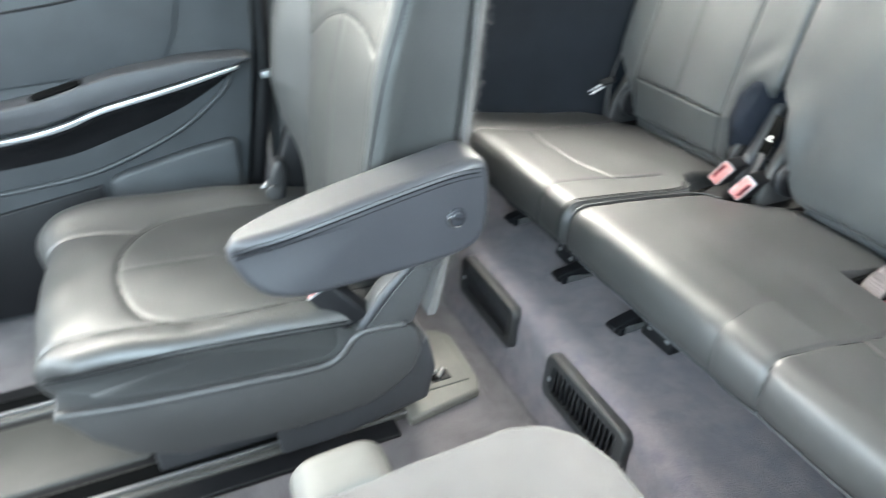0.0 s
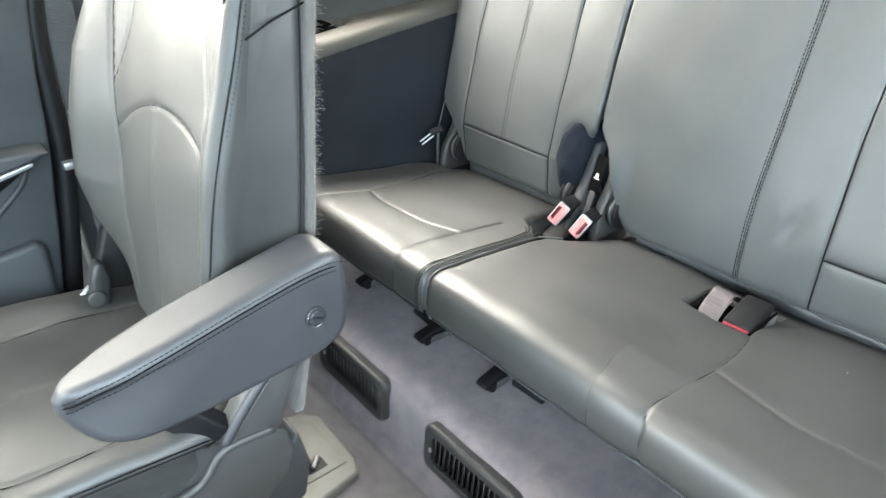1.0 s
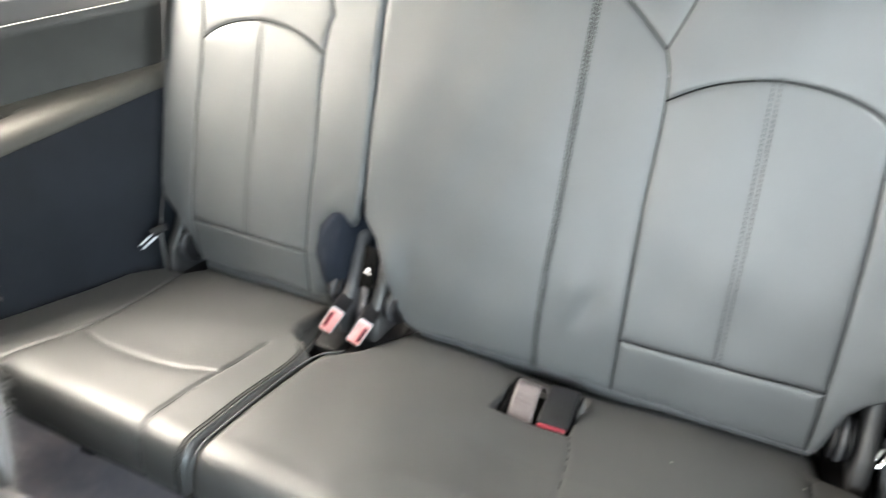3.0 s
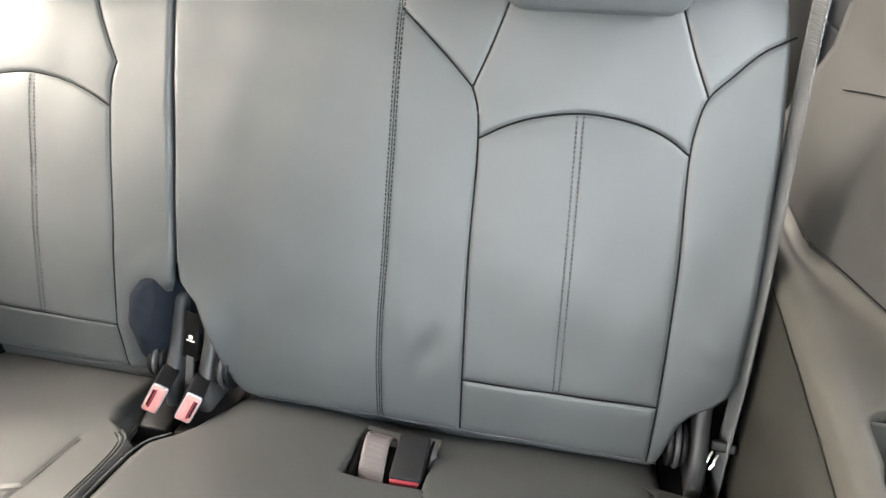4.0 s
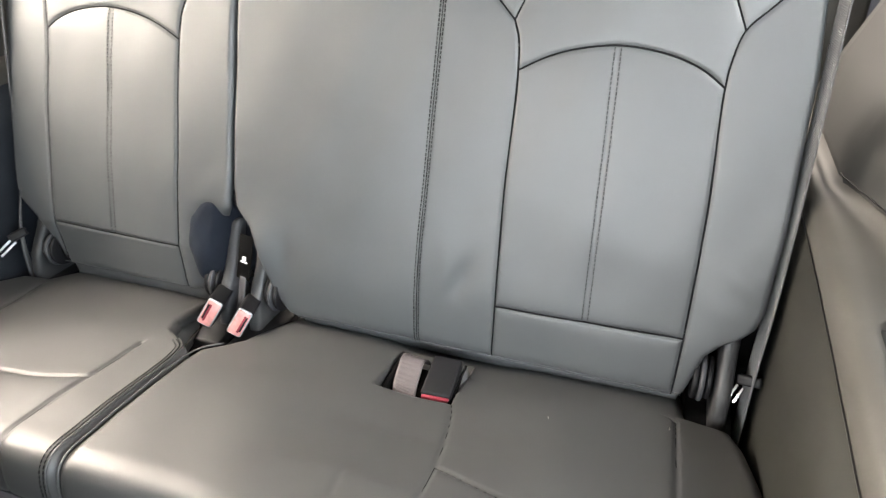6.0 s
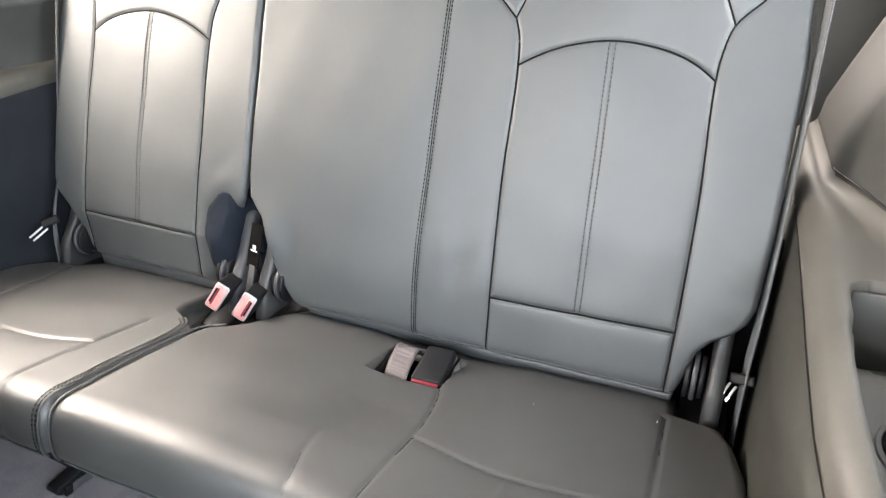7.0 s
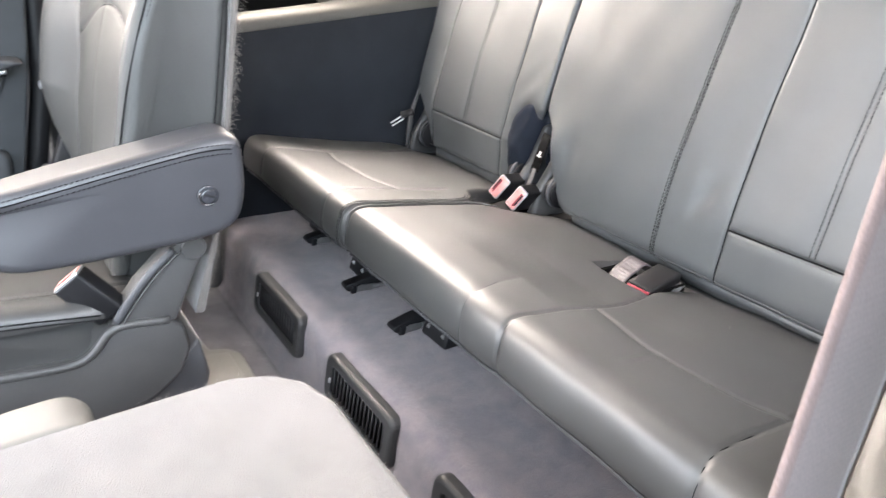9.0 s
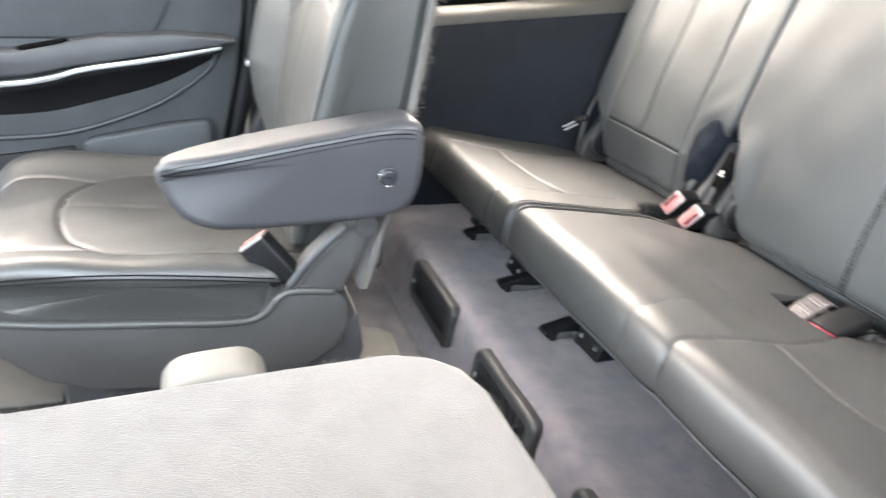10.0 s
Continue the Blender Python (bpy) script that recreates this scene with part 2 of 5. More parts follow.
def prism_bm(poly, axis, a, b, bevel=0.0, seg=2):
    """A polygon of two coordinates, drawn out along axis (0, 1, 2) from a to b, its edges rounded."""
    bm = bmesh.new()

    def at(p, w):
        c = list(p)
        c.insert(axis, w)
        return c
    lo = [bm.verts.new(at(p, a)) for p in poly]
    hi = [bm.verts.new(at(p, b)) for p in poly]
    n = len(poly)
    bm.faces.new(lo)
    bm.faces.new(hi)
    for i in range(n):
        bm.faces.new((lo[i], lo[(i + 1) % n], hi[(i + 1) % n], hi[i]))
    bmesh.ops.recalc_face_normals(bm, faces=bm.faces)
    if bevel > 0:
        bmesh.ops.bevel(bm, geom=bm.edges[:], offset=bevel, segments=seg, affect="EDGES", profile=0.5, clamp_overlap=True)
    for f in bm.faces:
        f.smooth = True
    return bm


def turned(bm, m):
    bmesh.ops.transform(bm, matrix=m, verts=bm.verts)
    return bm


def cyl_bm(r, length, bevel=0.0, seg=24, r2=None):
    bm = bmesh.new()
    bmesh.ops.create_cone(bm, cap_ends=True, segments=seg, radius1=r, radius2=r if r2 is None else r2, depth=length)
    if bevel > 0:
        rim = [e for e in bm.edges if len(e.link_faces) == 2 and any(len(f.verts) > 4 for f in e.link_faces)]
        bmesh.ops.bevel(bm, geom=rim, offset=bevel, segments=3, affect="EDGES", profile=0.5)
    for f in bm.faces:
        f.smooth = True
    return bm


def rounded_rect(w, h, r, n=5):
    pts = []
    for cx, cy, a0 in ((w / 2 - r, h / 2 - r, 0), (-w / 2 + r, h / 2 - r, 90), (-w / 2 + r, -h / 2 + r, 180), (w / 2 - r, -h / 2 + r, 270)):
        for k in range(n + 1):
            a = radians(a0 + 90 * k / n)
            pts.append((cx + r * math.cos(a), cy + r * math.sin(a)))
    return pts


def strap_mesh(name, pts, side, width, thick, mat):
    """A flat band along pts; side: its way across."""
    pts = np.asarray(pts, float)
    side = np.asarray(side, float)
    tan = np.gradient(pts, axis=0)
    tan /= np.linalg.norm(tan, axis=1)[:, None]
    if side.ndim == 1:
        side = np.tile(side, (len(pts), 1))
    s = side - (side * tan).sum(1)[:, None] * tan
    s /= np.linalg.norm(s, axis=1)[:, None]
    nrm = np.cross(tan, s)
    v, f = [], []
    ribs = 9
    prof = [(u, thick / 2 * (1 - 0.25 * (i % 2))) for i, u in enumerate(np.linspace(-width / 2, width / 2, ribs))]
    prof += [(u, -w) for u, w in prof[::-1]]
    k = len(prof)
    for p, a, b in zip(pts, s, nrm):
        v += [p + a * u + b * w for u, w in prof]
    for i in range(len(pts) - 1):
        for j in range(k):
            q = (j + 1) % k
            f.append((i * k + j, i * k + q, (i + 1) * k + q, (i + 1) * k + j))
    f += [tuple(range(k))[::-1], tuple(range((len(pts) - 1) * k, len(pts) * k))]
    return mesh_of(name, v, f, mat)


class Pad:
    """An upholstered body: a closed outline in x and z, drawn along y, with rounded ends and sewn seams.
    front: the outline's seen stretch; hid: the rest. lo, hi: its ends in y as functions of (x, z)."""

    def __init__(self, front, hid, lo, hi, r=0.015, step=0.0032, seams=(), soft=(), shape=None, crease=1.0):
        a = catmull(front, step)
        b = catmull(np.vstack([front[-1], hid, front[0]]), step * 6)[1:-1]
        self.n = len(a)
        self.prof = np.vstack([a, b])
        d = np.linalg.norm(np.diff(a, axis=0), axis=1)
        self.s = np.concatenate([[0], np.cumsum(d)])
        p = self.prof
        tan = np.roll(p, -1, 0) - np.roll(p, 1, 0)
        tan /= np.linalg.norm(tan, axis=1)[:, None]
        nrm = np.stack([tan[:, 1], -tan[:, 0]], 1)
        if ((p - p.mean(0)) * nrm).sum() < 0:
            nrm = -nrm
        self.nrm, self.lo, self.hi, self.r, self.step = nrm, lo, hi, r, step
        self.seams, self.soft, self.shape, self.crease = seams, soft, shape, crease

    def push(self, s, y):
        """How far the cover stands out at (s, y)."""
        out = np.zeros(np.broadcast(s, y).shape)
        for group, deep, wide, pillow, spread in ((self.seams, 0.0030, 0.0021, 0.0018, 0.009), (self.soft, 0.0004, 0.0022, 0.0016, 0.008)):
            best = np.full(out.shape, 9.0)
            for line in group:
                line = np.asarray(line)
                for (s0, y0), (s1, y1) in zip(line[:-1], line[1:]):
                    ds, dy = s1 - s0, y1 - y0
                    u = np.clip(((s - s0) * ds + (y - y0) * dy) / (ds * ds + dy * dy + 1e-12), 0, 1)
                    best = np.minimum(best, np.hypot(s - s0 - u * ds, y - y0 - u * dy))
            out -= self.crease * (deep * np.exp(-(best / wide) ** 2) + pillow * np.exp(-best / spread))
        if self.shape is not None:
            out = out + self.shape(s, y)
        return out

    def mesh(self, name, mat):
        ends = self.r * (1 - np.cos(np.linspace(0, np.pi / 2, 7)))
        pl, ph = self.lo(self.prof[:, 0], self.prof[:, 1]), self.hi(self.prof[:, 0], self.prof[:, 1])
        span = float(np.max(ph - pl))
        inner = np.linspace(0, 1, max(4, int(span / self.step)))
        q = np.concatenate([ends / span, self.r / span + inner[1:-1] * (1 - 2 * self.r / span), 1 - ends[::-1] / span])
        Y = pl[:, None] + (ph - pl)[:, None] * q[None]
        e = np.minimum(Y - pl[:, None], ph[:, None] - Y)
        inset = np.where(e < self.r, self.r - np.sqrt(np.maximum(0, self.r ** 2 - (self.r - np.minimum(e, self.r)) ** 2)), 0)
        D = np.zeros_like(Y)
        D[:self.n] = self.push(self.s[:, None], Y[:self.n])
        P = self.prof[:, None] + self.nrm[:, None] * (D - inset)[..., None]
        v = np.stack([P[..., 0], Y, P[..., 1]], -1)
        N, M = Y.shape
        v = v.reshape(-1, 3)
        i, j = np.meshgrid(np.arange(N), np.arange(M - 1), indexing="ij")
        k = (i + 1) % N
        f = np.stack([i * M + j, i * M + j + 1, k * M + j + 1, k * M + j], -1).reshape(-1, 4)
        me = bpy.data.meshes.new(name)
        c0, c1 = v[np.arange(N) * M].mean(0), v[np.arange(N) * M + M - 1].mean(0)
        caps = [(len(v), int(a * M), int((a + 1) % N * M)) for a in range(N)] + [(len(v) + 1, int((a + 1) % N * M + M - 1), int(a * M + M - 1)) for a in range(N)]
        me.from_pydata(np.vstack([v, c0, c1]).tolist(), [], f.tolist() + caps)
        me.polygons.foreach_set("use_smooth", [True] * len(me.polygons))
        me.materials.append(mat)
        bm = bmesh.new()
        bm.from_mesh(me)
        bmesh.ops.recalc_face_normals(bm, faces=bm.faces)
        bm.to_mesh(me)
        bm.free()
        return me

    def at(self, s, y, out=0.0):
        """Points on the cover."""
        s, y = np.atleast_1d(s).astype(float), np.atleast_1d(y).astype(float)
        x, z = np.interp(s, self.s, self.prof[:self.n, 0]), np.interp(s, self.s, self.prof[:self.n, 1])
        nx, nz = np.interp(s, self.s, self.nrm[:self.n, 0]), np.interp(s, self.s, self.nrm[:self.n, 1])
        d = self.push(s, y) + out
        return np.stack([x + nx * d, y, z + nz * d], -1)

    def of(self, x=None, z=None):
        """The way along the outline at which it reaches the given x, or z, for the first time."""
        p = self.prof[:self.n]
        g = np.abs(p[:, 0] - x) if x is not None else np.abs(p[:, 1] - z)
        return float(self.s[int(np.argmin(g))])


def seam_parts(pad, parent, lines, r=0.0013, out=0.0010, mat=None, name="seam"):
    """One sewn seam for each line of (s, y)."""
    for line in lines:
        c = catmull(line, 0.006)
        v, f = tube_arrays(pad.at(c[:, 0], c[:, 1], out), r, 5)
        part(name, mesh_of(name, v, f, mat or THREAD), mat or THREAD, parent)


def stitch_part(pad, parent, line, gaps, mat=None, long=0.0042, gap=0.0016):
    """Rows of stitches beside a line, at the given ways across it, as one piece."""
    c = catmull(line, 0.0008)
    tan = np.gradient(c, axis=0)
    tan /= np.linalg.norm(tan, axis=1)[:, None]
    across = np.stack([-tan[:, 1], tan[:, 0]], 1)
    way = np.concatenate([[0], np.cumsum(np.linalg.norm(np.diff(c, axis=0), axis=1))])
    items = []
    for g in gaps:
        row = c + across * g
        t = 0.0
        while t + long < way[-1]:
            u = np.array([t, t + long * 0.5, t + long])
            sy = np.stack([np.interp(u, way, row[:, 0]), np.interp(u, way, row[:, 1])], 1)
            p = pad.at(sy[:, 0], sy[:, 1], 0.0002)
            items.append(tube_arrays(p, 0.0009, 4))
            t += long + gap
    if items:
        v, f = join_arrays(items)
        tagged(part("stitching", mesh_of("stitching", v, f, mat or STITCH), mat or STITCH, parent), kind="stuff")


# ---- the large structure ----
MID = 0.643           # the car's middle in y; the two sides are mirror images
FLOOR, STEP = 0.02, 0.155


def structure(name, bm, mat, label, category=""):
    return tagged(part(name, bm, mat, None), label, category or name.split("_")[0], kind="structure")


def carpet_sheet(name, prof, y0, y1, mat, label, lump=0.0015):
    """Carpet laid along a line in x and z, slightly uneven, with thickness."""
    c = catmull(prof, 0.012)
    ys = np.linspace(y0, y1, int((y1 - y0) / 0.015))
    v, n = [], len(ys)
    for x, z in c:
        for y in ys:
            v.append((x, y, z + lump * (noise.noise((x * 14, y * 14, 2.3)) + 0.5 * noise.noise((x * 40, y * 40, 7.1)))))
    for x, z in c:
        for y in ys:
            v.append((x + 0.004, y, z - 0.02))
    m = len(c) * n
    f = []
    for i in range(len(c) - 1):
        for j in range(n - 1):
            a = i * n + j
            f += [(a, a + n, a + n + 1, a + 1), (m + a, m + a + 1, m + a + n + 1, m + a + n)]
        for j in (0, n - 1):
            a = i * n + j
            f.append((a, a + n, m + a + n, m + a))
    for i in (0, len(c) - 1):
        for j in range(n - 1):
            a = i * n + j
            f.append((a, a + 1, m + a + 1, m + a))
    return tagged(part(name, mesh_of(name, v, f, mat), mat, None), label, "floor", kind="structure")


carpet_sheet("floor", [(-1.6, FLOOR), (-0.5, FLOOR), (0.3, FLOOR), (0.61, FLOOR)], -0.10, 1.39, FLOOR_CARPET, "taupe carpeted car floor in the second-row footwell")
carpet_sheet("floor_step", [(0.60, FLOOR - 0.01), (0.622, 0.03), (0.632, 0.08), (0.636, 0.125), (0.648, 0.150), (0.675, STEP), (0.80, STEP), (1.0, STEP), (1.7, STEP)], -0.10, 1.39, CARPET, "grey-violet carpeted step and raised rear floor", 0.0022)

structure("roof", box_bm((-1.7, -0.20, 1.20), (1.85, 1.49, 1.26), 0.02), HEADLINER, "light fabric headliner over the cabin", "ceiling")
structure("wall_front", prism_bm([(-0.2, -0.1), (1.49, -0.1), (1.49, 0.68), (-0.2, 0.68)], 0, -1.72, -1.62, 0.01), DARK_PLASTIC, "plain dark bulkhead below the windscreen", "wall")
structure("wall_rear", box_bm((1.76, -0.10, 0.0), (1.84, 1.39, 0.80), 0.01), TRIM, "taupe tailgate lining below the rear window", "wall")
structure("ground", box_bm((-60, -60, -0.50), (60, 60, -0.42)), ASPHALT, "dark asphalt ground round the car", "ground")


def side_wall(name, y0, y1, door):
    """The body side: below the windows, the pillars, and the rail under the roof."""
    bm = bmesh.new()
    bits = [((0.36, y0, -0.05), (0.64, y1, 1.21)), ((0.64, y0, -0.05), (1.80, y1, 0.745)), ((1.38, y0, 0.745), (1.80, y1, 1.21)), ((-1.7, y0, -0.05), (-0.75, y1, 0.66)),
            ((-0.85, y0, 0.66), (-0.70, y1, 1.21)), ((-0.70, y0, 1.15), (0.36, y1, 1.21)), ((0.64, y0, 1.13), (1.38, y1, 1.21)), ((-1.70, y0, 1.13), (-0.70, y1, 1.21))]
    for lo, hi in bits:
        b = box_bm(lo, hi, 0.006)
        me = bpy.data.meshes.new("bit")
        b.to_mesh(me)
        b.free()
        bm.from_mesh(me)
        bpy.data.meshes.remove(me)
    return structure(name, bm, DOOR_GREY, "slate-grey inner body side with door and quarter-window openings", "wall")


side_wall("wall_far", 1.405, 1.47, True)
side_wall("wall_near", -0.185, -0.12, True)


def pane(name, lo, hi):
    ob = structure(name, box_bm(lo, hi), GLASS, "clear car window pane", "window")
    ob.visible_shadow = False
    return ob


pane("window_1", (-0.70, 1.43, 0.60), (0.36, 1.435, 1.15))
pane("window_2", (0.64, 1.43, 0.745), (1.38, 1.435, 1.13))
pane("window_3", (0.64, -0.15, 0.745), (1.38, -0.145, 1.13))


# ---- rear quarter linings ----


def ledge_z(x, side):
    if side > 0:
        return 0.585 + 0.115 * (x - 0.85)
    return float(np.interp(x, [0.45, 0.60, 0.68, 0.75, 0.85, 0.91, 1.0, 1.10, 1.5], [0.40, 0.490, 0.525, 0.545, 0.562, 0.568, 0.574, 0.578, 0.585]))


def ledge_y(x, side):
    """The ledge's inner edge."""
    if side > 0:
        return 2 * MID - 0.032
    return float(np.interp(x, [0.50, 0.55, 0.60, 0.68, 0.75, 0.85, 0.95, 1.5], [-0.08, -0.045, -0.012, 0.016, 0.026, 0.030, 0.031, 0.031]))


def wall_y(x, side):
    """Where the ledge meets the upper panel."""
    y = max(-0.105, min(-0.002, -0.045 + 0.313 * (x - 1.044)))
    return y if side < 0 else 2 * MID - y


def skin(name, rows, mat, parent, label="", thick=0.0035):
    """A moulded shell through rows of points, with thickness."""
    k = len(rows[0])
    v = [p for r in rows for p in r]
    f = [(i * k + j, i * k + j + 1, (i + 1) * k + j + 1, (i + 1) * k + j) for i in range(len(rows) - 1) for j in range(k - 1)]
    bm = bmesh.new()
    bm.from_mesh(mesh_of(name, v, f, mat))
    bmesh.ops.solidify(bm, geom=bm.faces[:], thickness=thick)
    return part(name, bm, mat, parent, label)


def quarter_trim(name, side):
    """The moulded lining beside the rear bench: a lower panel, a rounded ledge with an open bin, and an upper panel."""
    t = thing(name, "moulded taupe plastic rear side lining with an open ledge bin", "side panel", kind="structure")
    a, b = (0.612 if side > 0 else 0.53), 1.50
    low = PANEL if side > 0 else SHADED_TRIM
    bulge = 0.0 if side > 0 else 0.006
    drop = 0.031 if side > 0 else 0.039
    rise = 0.0 if side > 0 else 0.012
    xs = np.concatenate([np.linspace(a, 0.90, 40), np.linspace(0.903, 0.93, 14), np.linspace(0.94, b, 40)])
    skin("lower_panel", [[(x, ledge_y(x, side) - side * bulge * min(1.0, max(0.0, (ledge_z(x, side) - 0.06 - z) / 0.2)), z) for z in (*np.linspace(0.02, 0.40, 6), ledge_z(x, side) - drop + 0.002)] for x in xs[::3]], low, t,
         "dark fabric-grained lower panel" if side > 0 else "scuffed lower panel of trim plastic darkened for shade", 0.004)
    turn = np.linspace(0, 1, 13)

    def edge_wide(x):
        if side > 0:
            return 0.036
        return max(0.008, min(0.026 + 0.12 * max(0.0, x - 0.915), 0.55 * (ledge_y(x, side) - wall_y(x, side))))

    def edge(x):
        w = edge_wide(x)
        return [(0.030, -drop - 0.004), (0.004, -drop)] + [(w * (1 - math.cos(u * math.pi / 2)) * (0.35 + 0.65 * u), -drop * 0.93 * (1 - math.sin(u * math.pi / 2))) for u in turn]
    bx0, bx1 = (0.665, 0.912) if side < 0 else (0.690, 0.932)
    by0, by1 = (0.004, -0.076) if side < 0 else (2 * MID + 0.018, 2 * MID + 0.084)
    rows = []
    for x in xs:
        row = [(x, ledge_y(x, side) + side * w, ledge_z(x, side) + z) for w, z in edge(x)[:-1]]
        y0, y1 = ledge_y(x, side) + side * edge_wide(x), wall_y(x, side)
        if (y1 - y0) * side < 0.004:
            y1 = y0 + side * 0.004
        for u in np.concatenate([np.linspace(0, 0.5, 26), np.linspace(0.53, 1, 22)]):
            y = y0 + (y1 - y0) * u
            inx, iny = min(x - bx0, bx1 - x), min((y - by0) * side, (by1 - y) * side)
            q = min(inx, iny)
            if inx < 0.022 and iny < 0.022:
                q = 0.022 - math.hypot(0.022 - inx, 0.022 - iny)
            dip = 0.0 if q < 0 else -(0.078 if x > 0.838 else 0.036) * min(1, q / 0.006) ** 0.7
            row.append((x, y, ledge_z(x, side) + dip + rise * u * u))
        rows.append(row)
    skin("ledge", rows, TRIM, t, "smooth taupe ledge with a rounded edge and a sunk bin", 0.002)
    bl = box_bm((bx1 - 0.0105, min(by0, by1) + 0.004, ledge_z(0.93, side) - 0.080), (bx1 - 0.0065, max(by0, by1) - 0.004, ledge_z(0.93, side) - 0.008), 0.0015)
    part("bin_end_plate", bl, RAIL_GREY, t, "grey plate over the bin's end wall")
    # On the far side the mat is black to carry the bin's shade.
    part("bin_mat", box_bm((0.843, min(by0, by1) + 0.004, ledge_z(0.87, side) - 0.084), (bx1 - 0.010, max(by0, by1) - 0.004, ledge_z(0.87, side) - 0.0735), 0.0015), FELT_GREY if side < 0 else BLACK_PLASTIC, t, "mat lining the bin")
    cx, cy = bx0 + 0.092, (by0 + by1) / 2 + side * 0.008
    # No hole is cut: a black disc paints the well's darkness.
    cup = part("cup_well", turned(cyl_bm(0.029, 0.005, 0.001, 32), pose(cx, cy, ledge_z(cx, side) - 0.0335, 0, -14 if side < 0 else -5, 0)), DEEP_BLACK, t, "flat black disc standing in for the cup well's shade")
    part("well_rim", turned(cyl_bm(0.033, 0.003, 0.001, 32), pose(cx, cy, ledge_z(cx, side) - 0.0350, 0, -14 if side < 0 else -5, 0)), TRIM, cup)
    rows = []
    for x in np.linspace(a, b, 46):
        y0, z0 = wall_y(x, side), ledge_z(x, side) + rise
        k = max(0.0, min(1.0, (x - 0.95) / 0.25))
        rows.append([(x, y0 + side * w, z0 + h) for w, h in ((-0.002, -0.004), (0.0, 0.004), (0.004, 0.03), (0.006 + 0.02 * k, 0.085), (0.008 + 0.05 * k, 0.14 + 0.02 * k), (0.010 + 0.055 * k, 0.17 + 0.05 * k),
                                                             (0.012 + 0.045 * k, 0.18 + 0.10 * k), (0.014 + 0.05 * k, 0.19 + 0.16 * k))] if side < 0 else
                    [(x, y0 - 0.3 * h * h / 0.2, z0 + h) for h in (-0.004, 0.004, 0.02, 0.04, 0.06, 0.08, 0.10, 0.12)])
    skin("upper_panel", rows, UPPER_TRIM, t, "taupe grained upper side panel")
    def outward(x, h):
        k = max(0.0, min(1.0, (x - 0.95) / 0.25))
        return float(np.interp(h, (0.004, 0.03, 0.085, 0.14 + 0.02 * k, 0.17 + 0.05 * k), (0.0, 0.004, 0.006 + 0.02 * k, 0.008 + 0.05 * k, 0.010 + 0.055 * k)))
    joint = catmull([(x, wall_y(x, side) + side * outward(x, h), ledge_z(x, side) + rise + h) for x, h in ((1.36, 0.135), (1.28, 0.152), (1.20, 0.167), (1.12, 0.178), (1.04, 0.184))], 0.01)
    if side < 0:
        gap = [(x, wall_y(x, side) + 0.002, ledge_z(x, side) + rise + 0.003) for x in np.linspace(0.80, 1.19, 40)]
        tube("ledge_gap", gap, 0.0010, BLACK_PLASTIC, t, sides=5)
    tube("panel_joint", joint - np.array([0, side * 0.003, 0]), 0.0012, BLACK_PLASTIC, t, sides=5)
    return t


far_panel = quarter_trim("side_panel_far", 1)
# Slab and strip added in black to paint shade into the far bin.
shade_top = [(x, ledge_z(x, 1) - 0.008) for x in (0.70, 0.78, 0.86, 0.905, 0.922)]
part("bin_shade_slab", prism_bm(shade_top + [(x, z - 0.03) for x, z in shade_top[::-1]], 1, 1.309, 1.364, 0.003), DEEP_BLACK, far_panel, "black slab painted as shade inside the far bin")
part("bin_shade_strip", prism_bm([(0.70, 0.565), (0.90, 0.583), (0.915, 0.590), (0.895, 0.600), (0.86, 0.604), (0.70, 0.594)], 1, 1.352, 1.368, 0.003), DEEP_BLACK, far_panel, "black strip painted as shade along the bin's rear edge")
near_panel = quarter_trim("side_panel_near", -1)
tube("lower_joint", [(x, ledge_y(x, 1) - 0.0008, ledge_z(x, 1) - 0.0305) for x in np.linspace(0.80, 1.20, 24)], 0.0009, BLACK_PLASTIC, far_panel, sides=5)
tube("lower_joint", [(x, ledge_y(x, -1) + 0.0007, ledge_z(x, -1) - 0.0378) for x in np.linspace(0.66, 1.20, 40)], 0.0008, BLACK_PLASTIC, near_panel, sides=5)
rng = random.Random(3)
for x, z, long, lean in ((1.06, 0.325, 0.005, 8), (1.01, 0.315, 0.008, 4), (0.965, 0.30, 0.006, 12), (0.985, 0.455, 0.012, 20), (0.90, 0.36, 0.010, -10), (0.93, 0.345, 0.014, 6), (0.955, 0.268, 0.006, -6), (0.91, 0.285, 0.009, 15), (0.88, 0.33, 0.006, 3), (1.03, 0.40, 0.004, 10), (0.86, 0.41, 0.007, -14)):
    y = ledge_y(x, -1) + 0.0003
    part("scuff", turned(box_bm((-0.0004, -0.0002, -long / 2), (0.0004, 0.0002, long / 2)), pose(x, y, z, 0, lean, 0)), SCRATCH, near_panel, "pale scratch")


def pillar(name, side):
    def Y(y):
        return y if side < 0 else 2 * MID - y
    poly = [(0.385, Y(-0.125)), (0.40, Y(-0.108)), (0.52, Y(-0.096)), (0.64, Y(-0.094)), (0.64, Y(-0.14)), (0.385, Y(-0.14))]
    return structure(name, prism_bm(poly, 2, 0.0, 1.2, 0.008), TRIM if side < 0 else DOOR_GREY, "moulded plastic door pillar cover", "pillar")


pillar("pillar_far", 1)
pillar("pillar_near", -1)

# ---- far passenger door ----


